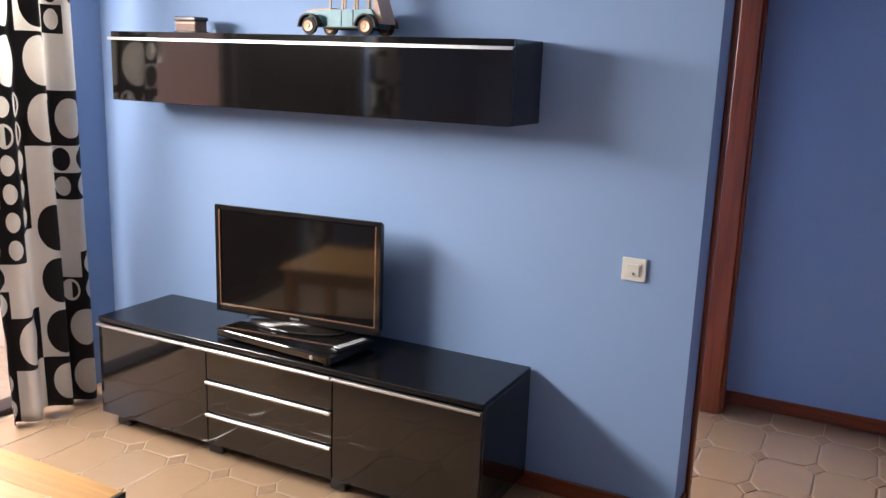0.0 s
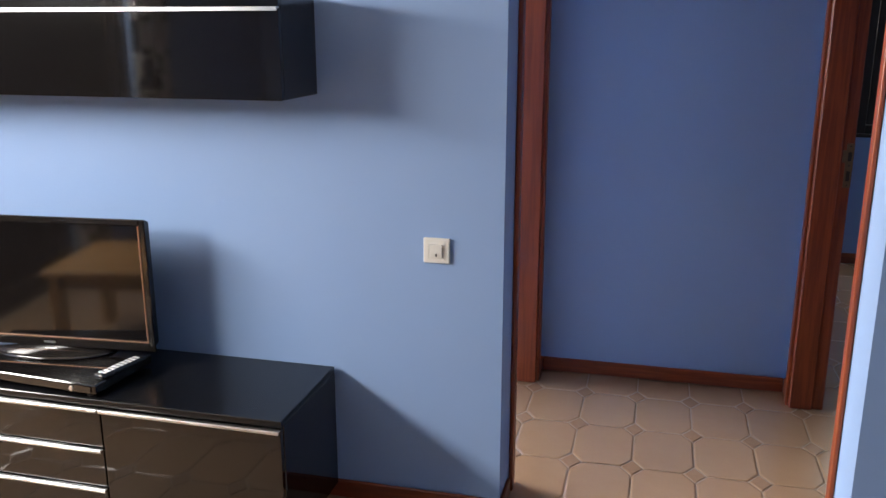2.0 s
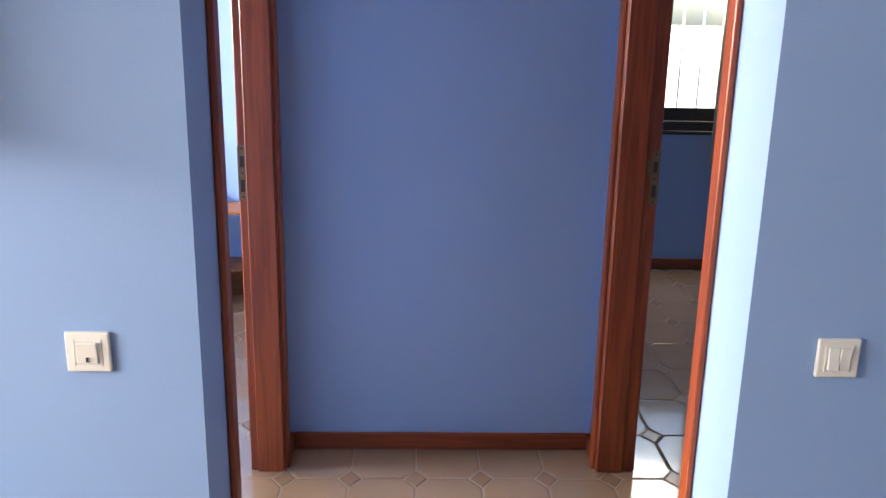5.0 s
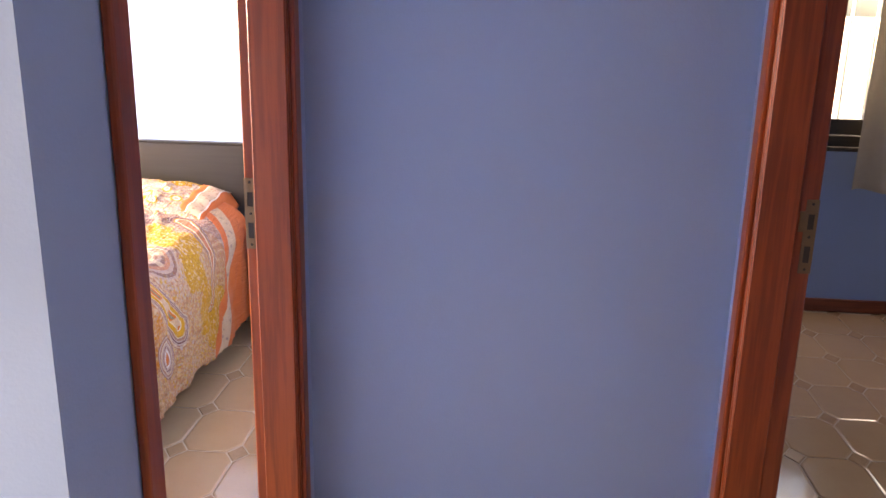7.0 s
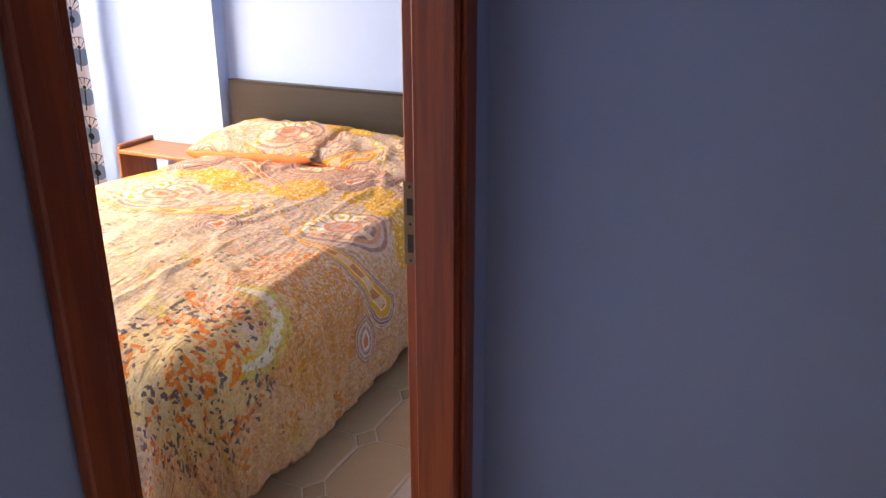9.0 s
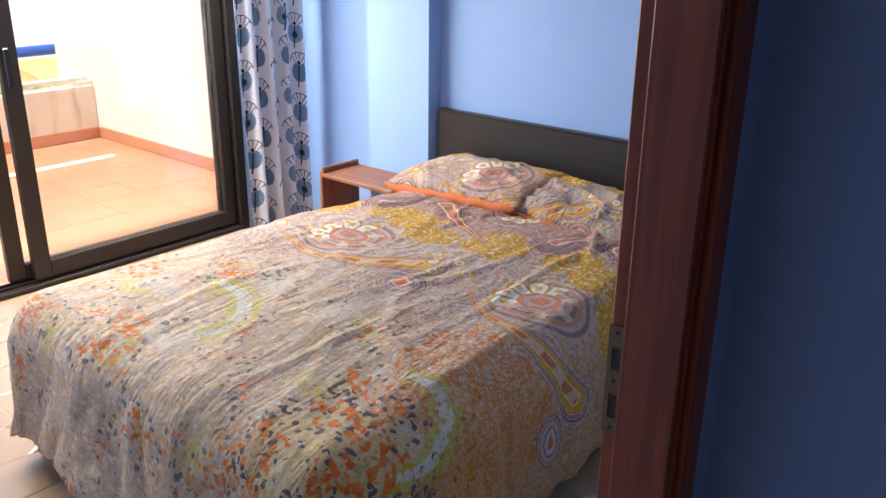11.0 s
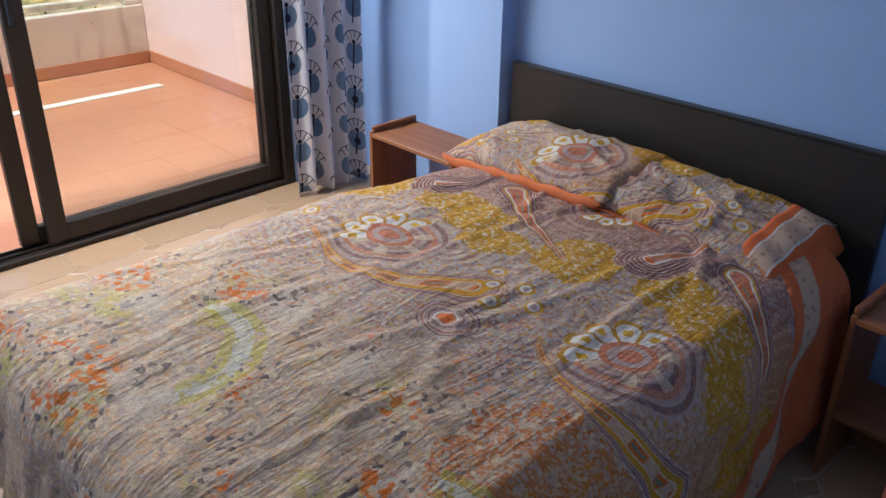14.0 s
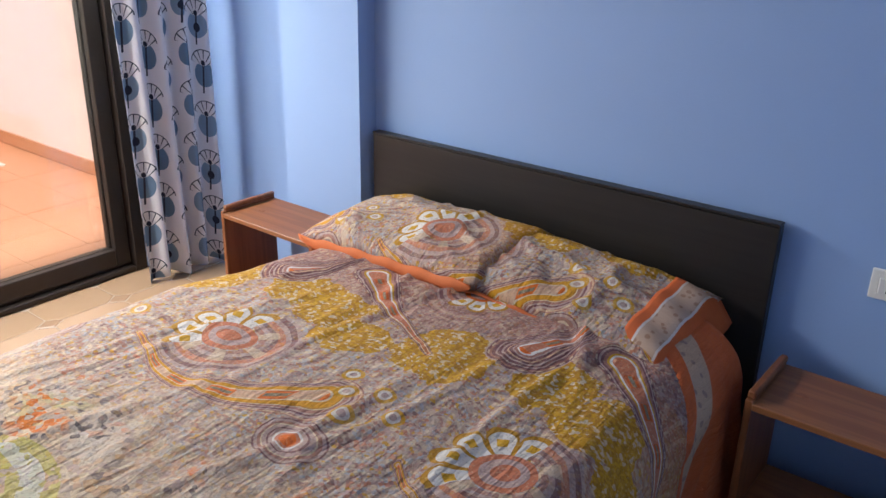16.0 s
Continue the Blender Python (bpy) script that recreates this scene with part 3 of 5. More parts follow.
wall("wall_side_room", "dim blue side room wall under a window", [(HALL_R + 0.13, 1.71, 3.68, 3.88, 0, H), (1.71, 3.3, 3.68, 3.88, 0, 0.89), (1.71, 3.3, 3.68, 3.88, 2.1, H), (3.3, 3.6, 3.68, 3.88, 0, H)])
wall("wall_side_room_end", "blue end wall of the side room", [(3.4, 3.6, 0.145, 3.68, 0, H)])
tagged(part("ceiling", bm_boxes([(-3.95, 3.6, -4.8, 3.9, H, H + 0.2)]), WHITE_PAINT), "plain white ceiling", "ceiling", kind="structure")

# baseboards of red stained wood
def baseboard(label, rows, mat):
    tagged(part("baseboard", bm_boxes(rows, 0.004), mat), label, "baseboard", kind="structure")


BB = "red stained wooden baseboard along the "
baseboard(BB + "television wall", [(WIN_X, -0.002, -0.013, -0.001, 0.003, 0.07)], MAHOGANY_X)
baseboard(BB + "living room wall", [(HALL_R + 0.002, 3.4, -0.013, -0.001, 0.003, 0.07)], MAHOGANY_X)
baseboard(BB + "hall opening", [(0.001, 0.013, 0.0, 0.142, 0.003, 0.07)], MAHOGANY_Y)
baseboard(BB + "hall end wall", [(-0.028, HALL_R - 0.014, HALL_Y - 0.013, HALL_Y - 0.001, 0.003, 0.07)], MAHOGANY_X)
baseboard(BB + "hall side", [(-0.041, -0.029, JAMB_Y + 0.05, HALL_Y - 0.001, 0.003, 0.07)], MAHOGANY_Y)
baseboard(BB + "hall side", [(HALL_R - 0.013, HALL_R - 0.001, JAMB_Y + 0.05, HALL_Y - 0.001, 0.003, 0.07)], MAHOGANY_Y)
baseboard(BB + "headboard wall", [(-2.244, -0.19, HEAD_Y - 0.013, HEAD_Y - 0.001, 0.003, 0.07)], MAHOGANY_X)
baseboard(BB + "side room window wall", [(HALL_R + 0.14, 3.4, 3.666, 3.679, 0.003, 0.075)], MAHOGANY_X)
baseboard(BB + "bedroom side of the hall wall", [(-0.165, -0.153, HALL_Y, HEAD_Y - 0.014, 0.003, 0.07)], MAHOGANY_Y)


# ---- door frames without leaves ----
def strike_plate(parent, x, z, flip):
    """Brass plate with a latch and a bolt hole, let into the jamb."""
    y = JAMB_Y - 0.0035
    w = 0.028
    hz = [(z + 0.018, z + 0.054), (z - 0.062, z - 0.022)]
    rows = [(x - w / 2, x - 0.007, y, y + 0.003, z - 0.088, z + 0.088), (x + 0.007, x + w / 2, y, y + 0.003, z - 0.088, z + 0.088)]
    zz = [z - 0.088, *[k for h in reversed(hz) for k in h], z + 0.088]
    for a, b in zip(zz[0::2], zz[1::2]):
        rows.append((x - 0.007, x + 0.007, y, y + 0.003, a, b))
    lip = -flip
    rows.append((min(x + lip * w / 2, x + lip * (w / 2 + 0.012)), max(x + lip * w / 2, x + lip * (w / 2 + 0.012)), y, y + 0.003, z + 0.012, z + 0.06))
    plate = part("strike_plate", bm_boxes(rows), BRASS, parent, "worn brass strike plate with two holes")
    # dark fillers give the uncut holes the shade of their depth
    for a, b in hz:
        part("hole_shade", bm_box(x - 0.007, x + 0.007, y + 0.0012, y + 0.0032, a, b), RUBBER, plate)
    for k in (-0.078, 0.0, 0.078):
        part("screw", lathe([(0.0035, 0), (0.003, 0.0015)], 8, Matrix.Translation((x, y, z + k)) @ Matrix.Rotation(radians(90), 4, "X")), RUBBER, plate)


def door_frame(name, label, near_x, far_x, inward, deep, near_y):
    """hall_x: the hall face of the wall; inward: +1 where the wall lies at larger x."""
    root = empty(name, label, "door frame", kind="structure")
    hall_x = far_x

    def xs(a, b):
        p, q = hall_x + inward * a, hall_x + inward * b
        return min(p, q), max(p, q)
    for y0, y1, side in ((JAMB_Y, JAMB_Y + 0.04, 1), (near_y, near_y + 0.04, -1)):
        hall_x = far_x if side > 0 else near_x
        part("jamb", bm_box(*xs(-0.004, deep), y0, y1, 0, DOOR_H, bevel=0.003), MAHOGANY, root)
        stop = (y0 - 0.012, y0 + 0.001) if side > 0 else (y1 - 0.001, y1 + 0.012)
        part("door_stop", bm_box(*xs(-0.002, 0.088), *stop, 0, DOOR_H - 0.012, bevel=0.003), MAHOGANY, root)
        cas = (y0 + 0.012, y0 + 0.062) if side > 0 else (y1 - 0.062, y1 - 0.012)
        part("casing", bm_box(*xs(-0.016, -0.001), *cas, 0, DOOR_H + 0.05, bevel=0.005, seg=2), MAHOGANY, root)
    hall_x = far_x
    part("head_jamb", bm_box(*xs(-0.004, deep), near_y + 0.04, JAMB_Y, DOOR_H - 0.002, DOOR_H + 0.04, bevel=0.003), MAHOGANY_Y, root)
    part("casing", bm_box(*xs(-0.015, -0.001), near_y + 0.03, JAMB_Y + 0.01, DOOR_H, DOOR_H + 0.05, bevel=0.004), MAHOGANY_Y, root)
    strike_plate(root, hall_x + inward * (deep - 0.014), 1.052, inward)


door_frame("door_1", "red stained wooden frame of the open bedroom doorway", HALL_L, -0.042, -1, 0.114, 0.195)
door_frame("door_2", "red stained wooden frame of the side room doorway", HALL_R, HALL_R - 0.004, 1, 0.134, 0.222)


# ---- windows ----
def profile(name, parent, rows, mat=BROWN_ALU, bevel=0.004):
    for r in rows:
        part(name, bm_box(*r, bevel=bevel), mat, parent)


bw = empty("window_1", "dark brown aluminium sliding balcony door, half open", "window", kind="structure")
X = BED_WIN_X
profile("window_frame", bw, [(X - 0.12, X - 0.0, 3.0, 3.06, 0.0, 2.14), (X - 0.12, X, 0.5, 0.56, 0.0, 2.14), (X - 0.12, X, 0.56, 3.0, 2.08, 2.14), (X - 0.12, X - 0.0, 0.56, 3.0, 0.003, 0.028)])
profile("track", bw, [(X - 0.045, X - 0.037, 0.56, 3.0, 0.028, 0.042), (X - 0.093, X - 0.085, 0.56, 3.0, 0.028, 0.042)], BROWN_ALU, 0.0)
for name, x0, y0, y1 in (("sash", X - 0.06, 1.79, 2.99), ("sash", X - 0.11, 1.69, 1.77)):
    if y1 - y0 > 0.5:
        sash = part(name, bm_boxes([(x0, x0 + 0.035, y0, y0 + 0.085, 0.043, 2.07), (x0, x0 + 0.035, y1 - 0.07, y1, 0.043, 2.07), (x0, x0 + 0.035, y0 + 0.085, y1 - 0.07, 0.043, 0.125), (x0, x0 + 0.035, y0 + 0.085, y1 - 0.07, 2.0, 2.07)], 0.003), BROWN_ALU, bw)
        p = part("pane", bm_box(x0 + 0.014, x0 + 0.02, y0 + 0.08, y1 - 0.065, 0.12, 2.005), GLASS, sash)
        p.visible_shadow = False
    else:
        sash = part(name, bm_boxes([(x0, x0 + 0.035, 1.69, 1.77, 0.043, 2.07), (x0, x0 + 0.035, 2.92, 2.99, 0.043, 2.07), (x0, x0 + 0.035, 1.77, 2.92, 0.043, 0.12), (x0, x0 + 0.035, 1.77, 2.92, 2.0, 2.07)], 0.003), BROWN_ALU, bw, "second sash slid behind the first")
        p = part("pane", bm_box(x0 + 0.014, x0 + 0.02, 1.765, 2.925, 0.115, 2.005), GLASS, sash)
        p.visible_shadow = False
part("sash_handle", bm_boxes([(X - 0.024, X - 0.004, 1.805, 1.832, 0.98, 1.16)], 0.006), PLASTIC_BLACK, bw)
part("threshold", bm_box(X - 0.2, X - 0.122, 0.5, 3.06, -0.03, 0.012), TERRA, bw, "terracotta threshold")

lw = empty("window_2", "dark brown aluminium balcony door of the living room", "window", kind="structure")
X = WIN_X - 0.03
profile("window_frame", lw, [(X - 0.12, X, -0.42, -0.361, 0.0, 2.14), (X - 0.12, X, -2.799, -2.74, 0.0, 2.14), (X - 0.12, X, -2.74, -0.42, 2.08, 2.139), (X - 0.12, X, -2.74, -0.42, 0.003, 0.028)])
for x0, y0, y1, g in ((X - 0.06, -2.73, -1.5, TINT_GLASS), (X - 0.11, -2.66, -1.45, TINT_GLASS)):
    sash = part("sash", bm_boxes([(x0, x0 + 0.035, y0, y0 + 0.08, 0.043, 2.07), (x0, x0 + 0.035, y1 - 0.09, y1, 0.043, 2.07), (x0, x0 + 0.035, y0 + 0.08, y1 - 0.09, 0.043, 0.12), (x0, x0 + 0.035, y0 + 0.08, y1 - 0.09, 2.0, 2.07)], 0.003), BROWN_ALU, lw)
    p = part("pane", bm_box(x0 + 0.014, x0 + 0.02, y0 + 0.075, y1 - 0.085, 0.115, 2.005), g, sash)
    p.visible_shadow = False

sw = empty("window_3", "dark brown window with white vertical bars outside", "window", kind="structure")
profile("window_frame", sw, [(1.712, 1.77, 3.69, 3.76, 0.892, 2.098), (3.24, 3.298, 3.69, 3.76, 0.892, 2.098), (1.77, 3.24, 3.69, 3.76, 0.892, 0.95), (1.77, 3.24, 3.69, 3.76, 2.04, 2.098)])
sash = part("sash", bm_boxes([(1.775, 1.87, 3.71, 3.745, 0.952, 2.038), (2.5, 2.58, 3.71, 3.745, 0.952, 2.038), (1.87, 2.5, 3.71, 3.745, 0.952, 1.03), (1.87, 2.5, 3.71, 3.745, 1.97, 2.038)], 0.003), BROWN_ALU, sw)
p = part("pane", bm_box(1.865, 2.505, 3.724, 3.73, 1.025, 1.975), GLASS, sash)
p.visible_shadow = False
for k in range(12):
    x = 1.79 + k * 0.125
    part("bar", tube([(x, 3.84, 0.892), (x, 3.84, 2.098)], 0.008, 8), SWITCH_WHITE, sw)
part("sill", bm_box(1.71, 3.3, 3.665, 3.69, 0.87, 0.894, bevel=0.004), BROWN_ALU, sw)


# ---- cloth hangings ----
def curtain(name, label, mat, p0, p1, z0, z1, folds, depth, flare=0.0, seed=1, thick=0.002, sway=0.0, lean=0.0):
    """A gathered sheet from p0 to p1 (plan), with uv in metres of cloth."""
    rng = random.Random(seed)
    nu, nv = folds * 14, 40
    a, b = Vector((*p0, 0)), Vector((*p1, 0))
    along = b - a
    side = Vector((-along.y, along.x, 0)).normalized()
    phase = [rng.uniform(-0.5, 0.5) for _ in range(folds + 2)]
    amp = [rng.uniform(0.6, 1.15) for _ in range(folds + 2)]
    bm = bmesh.new()
    uvl = bm.loops.layers.uv.new("UVMap")
    grid, cloth = [], []
    for j in range(nv + 1):
        w = j / nv
        row = []
        for i in range(nu + 1):
            s = i / nu
            f = s * folds
            k = int(f)
            mixk = f - k
            am = amp[k] * (1 - mixk) + amp[k + 1] * mixk
            ph = phase[k] * (1 - mixk) + phase[k + 1] * mixk
            drop = 1 - w
            wave = math.sin(math.tau * f + ph * drop * 1.6) * depth * am * (0.55 + 0.45 * drop)
            wave += noise.noise((s * 6, w * 2.2, seed)) * depth * 0.35 * drop
            spread = (s - 0.5) * (1 + flare * drop) + 0.5
            p = a + along * (spread + lean * drop) + side * (wave + sway * drop * drop)
            hem = 0.012 * math.sin(math.tau * f * 0.5 + seed) * drop
            row.append(bm.verts.new((p.x, p.y, z0 + (z1 - z0) * w + hem)))
        grid.append(row)
    total = [0.0]
    for i in range(nu):
        total.append(total[-1] + (grid[0][i + 1].co - grid[0][i].co).length)
    for j in range(nv):
        for i in range(nu):
            f = bm.faces.new((grid[j][i], grid[j][i + 1], grid[j + 1][i + 1], grid[j + 1][i]))
            for loop, (ii, jj) in zip(f.loops, ((i, j), (i + 1, j), (i + 1, j + 1), (i, j + 1))):
                loop[uvl].uv = (total[ii] + seed * 0.37, (z1 - z0) * jj / nv)
    root = empty(name, label, "curtain")
    ob = smooth(part("cloth", bm, mat, root))
    sol = ob.modifiers.new("thickness", "SOLIDIFY")
    sol.thickness = thick
    rod_z = z1 + 0.02
    d = along.normalized()
    q0, q1 = a - d * 0.1, b + d * 0.1
    part("curtain_rod", tube([(q0.x, q0.y, rod_z), (q1.x, q1.y, rod_z)], 0.012, 12), BROWN_ALU, root)
    for k in range(folds * 2):
        c = a + along * ((k + 0.5) / (folds * 2))
        ring = [Vector((c.x, c.y, rod_z)) + (side * math.cos(t) + Vector((0, 0, 1)) * math.sin(t)) * 0.02 for t in [n * math.tau / 12 for n in range(13)]]
        part("ring", tube(ring, 0.003, 6), ALU, root)
    return root


curtain("curtain", "black and white curtain printed with ovals, by the balcony door", MOD, (-2.62, -0.75), (-2.63, -0.27), 0.02, 2.25, 3, 0.05, -0.08, 3, lean=0.12)
curtain("curtain", "gathered black and white curtain at the far window end", MOD, (-2.6, -2.98), (-2.62, -2.62), 0.02, 2.25, 3, 0.045, 0.05, 9)
curtain("curtain", "white curtain with blue rounds and seed heads, floor length", FLOWER, (-3.41, 2.9), (-3.41, 3.385), 0.015, 2.25, 4, 0.04, -0.12, 5, lean=0.06)
curtain("curtain", "short beige curtain at the side room window", BEIGE_CLOTH, (2.22, 3.6), (3.0, 3.6), 0.68, 2.2, 5, 0.03, 0.06, 7)


# ---- switches ----
def light_switch(label, x, y, z, kind):
    root = empty("light_switch", label, "light switch", "wall switches")
    r = part("plate", bm_box(x - 0.0425, x + 0.0425, y - 0.011, y - 0.0005, z - 0.0405, z + 0.0405, bevel=0.004, seg=2), SWITCH_WHITE, root)
    for rx in (x - 0.026, x + 0.026):
        part("rim", bm_box(rx - 0.0012, rx + 0.0012, y - 0.0125, y - 0.0105, z - 0.027, z + 0.027), SWITCH_WHITE, root)
    if kind == 2:
        for dx in (-0.0115, 0.0115):
            bm = bm_box(-0.011, 0.011, -0.006, 0, -0.024, 0.024, bevel=0.0015)
            bmesh.ops.transform(bm, matrix=pose(x + dx, y - 0.0108, z, 5 if dx > 0 else -5, 0, 0), verts=bm.verts[:])
            part("rocker", bm, SWITCH_WHITE, root)
    else:
        bm = bm_box(-0.02, 0.02, -0.007, 0, -0.022, 0.022, bevel=0.0015)
        bmesh.ops.transform(bm, matrix=pose(x, y - 0.0108, z, 6, 0, 0), verts=bm.verts[:])
        part("rocker", bm, SWITCH_WHITE, root)
        part("indicator", bm_box(x - 0.0015, x + 0.0025, y - 0.0192, y - 0.0172, z - 0.017, z - 0.008), RUBBER, root)


light_switch("white rocker switch beside the hall opening", -0.211, 0, 0.91, 1)
light_switch("white double rocker switch on the blue wall", 1.243, 0, 0.908, 2)
light_switch("white switch by the bedside on the blue wall", -0.505, HEAD_Y, 0.778, 1)


# ---- living room: bench, shelf, television ----
def tv_bench():
    root = empty("tv_bench", "long black high-gloss television bench with silver handle strips", "tv bench")
    x0, x1, yf, z0, z1 = -2.352, -0.562, -0.44, 0.06, 0.49
    part("carcass", bm_box(x0, x1, yf + 0.02, -0.014, z0, z1 - 0.022, bevel=0.002), PIANO, root)
    part("top", bm_box(x0, x1, yf + 0.002, -0.014, z1 - 0.021, z1, bevel=0.002), SATIN_BLACK, root, "satin black glass top")
    w = (x1 - x0) / 3
    gap = 0.0025
    def front(name, a, b, c, d):
        f = part(name, bm_box(a + gap, b - gap, yf, yf + 0.019, c + gap, d - gap, bevel=0.0015), PIANO, root)
        part("handle", bm_boxes([(a + gap, b - gap, yf - 0.014, yf + 0.001, d - 0.006, d - 0.002), (a + gap, b - gap, yf - 0.014, yf - 0.011, d - 0.013, d - 0.0055)], 0.0008), ALU, f, "slim silver handle strip")
    top = z1 - 0.024
    front("door", x0, x0 + w, z0, top)
    for k in range(3):
        h = (top - z0) / 3
        front("drawer", x0 + w, x0 + 2 * w, z0 + h * k, z0 + h * (k + 1))
    front("door", x0 + 2 * w, x1, z0, top)
    for x in (x0 + 0.08, x0 + w, x1 - w, x1 - 0.08):
        for y in (yf + 0.07, -0.08):
            part("foot", bm_box(x - 0.035, x + 0.035, y - 0.03, y + 0.03, 0.001, z0 + 0.001, bevel=0.004), PLASTIC_BLACK, root)


def wall_shelf():
    root = empty("wall_cabinet", "long black high-gloss wall cabinet above the television", "wall cabinet")
    x0, x1, yf, z0, z1 = -2.4, -0.592, -0.26, 1.384, 1.664
    part("body", bm_box(x0, x1, yf + 0.02, -0.001, z0, z1, bevel=0.002), PIANO, root)
    front = part("flap_door", bm_box(x0, x1, yf, yf + 0.0185, z0, z1 - 0.03, bevel=0.0015), PIANO, root)
    part("handle", bm_boxes([(x0 - 0.004, x1 + 0.002, yf - 0.014, yf + 0.003, z1 - 0.029, z1 - 0.0245), (x0 - 0.004, x1 + 0.002, yf - 0.014, yf - 0.011, z1 - 0.036, z1 - 0.0285)], 0.0008), ALU, front, "slim silver handle strip")
    part("top_strip", bm_box(x0, x1, yf + 0.002, yf + 0.0195, z1 - 0.024, z1 - 0.001, bevel=0.001), PIANO, root)


def television():
    m = pose(-1.5, -0.19, 0.006, 0, 0, 5)
    root = empty("television", "flat black television with a glossy bezel on its stand", "television", at=m)
    w, z0, z1 = 0.377, 0.543, 0.988
    b = 0.021
    part("back", bm_box(-w + 0.01, w - 0.01, -0.012, 0.035, z0 + 0.01, z1 - 0.01, bevel=0.012, seg=2), PLASTIC_BLACK, root)
    part("back_bulge", bm_box(-0.22, 0.22, 0.034, 0.065, z0 + 0.03, z1 - 0.14, bevel=0.015, seg=2), PLASTIC_BLACK, root)
    part("bezel", bm_boxes([(-w, -w + b, -0.022, -0.010, z0, z1), (w - b, w, -0.022, -0.010, z0, z1), (-w + b, w - b, -0.022, -0.010, z1 - b, z1), (-w + b, w - b, -0.022, -0.010, z0, z0 + 0.03)], 0.003), BEZEL, root)
    part("trim_line", bm_boxes([(-w + b, -w + b + 0.004, -0.0225, -0.014, z0 + 0.03, z1 - b), (w - b - 0.004, w - b, -0.0225, -0.014, z0 + 0.03, z1 - b), (-w + b, w - b, -0.0225, -0.014, z0 + 0.03, z0 + 0.033)]), COPPER, root, "thin coppery inner line")
    part("screen", bm_box(-w + b + 0.003, w - b - 0.003, -0.016, -0.011, z0 + 0.031, z1 - b - 0.001), SCREEN, root)
    part("badge", bm_box(-0.02, 0.02, -0.0235, -0.021, z0 + 0.012, z0 + 0.018), ALU, root)
    part("neck", bm_box(-0.09, 0.09, -0.006, 0.03, 0.527, z0 + 0.03, bevel=0.008), PLASTIC_BLACK, root)
    bm = bmesh.new()
    add_lathe(bm, [(0.0, 0.5255), (0.205, 0.5255), (0.21, 0.53), (0.2, 0.536), (0.06, 0.545), (0.0, 0.546)], 40, Matrix.Diagonal((1.05, 0.52, 1, 1)))
    smooth(part("base", bm, BEZEL, root, "glossy oval stand base"))


def player():
    m = pose(-1.45, -0.285, 0.0145, 0, 0, -4)
    root = empty("disc_player", "flat black glossy player box under the television", "disc player", at=m)
    part("case", bm_box(-0.285, 0.285, -0.125, 0.15, 0.486, 0.5165, bevel=0.003), PIANO, root)
    part("front_strip", bm_box(-0.27, 0.27, -0.1285, -0.1245, 0.491, 0.512), BEZEL, root)
    part("button", lathe([(0.008, 0), (0.007, 0.004)], 14, pose(0.2, -0.1285, 0.5, 90)), ALU, root)
    for x in (-0.25, 0.25):
        for y in (-0.1, 0.12):
            part("foot", lathe([(0.014, 0.4755), (0.014, 0.4862)], 14, Matrix.Translation((x, y, 0))), RUBBER, root)


def remote():
    m = pose(-1.172, -0.3, 0.5325, 0, 0, 78)
    root = empty("remote_control", "dark remote control with grey keys on the player", "remote control", at=m)
    smooth(part("case", bm_box(-0.09, 0.09, -0.02, 0.02, 0, 0.017, bevel=0.006, seg=3), PLASTIC_BLACK, root))
    for i in range(9):
        for j in range(3):
            part("key", bm_box(-0.075 + i * 0.017, -0.064 + i * 0.017, -0.013 + j * 0.0095, -0.006 + j * 0.0095, 0.0165, 0.0185, bevel=0.0008), ALU if (i + j) % 3 else SWITCH_WHITE, root)


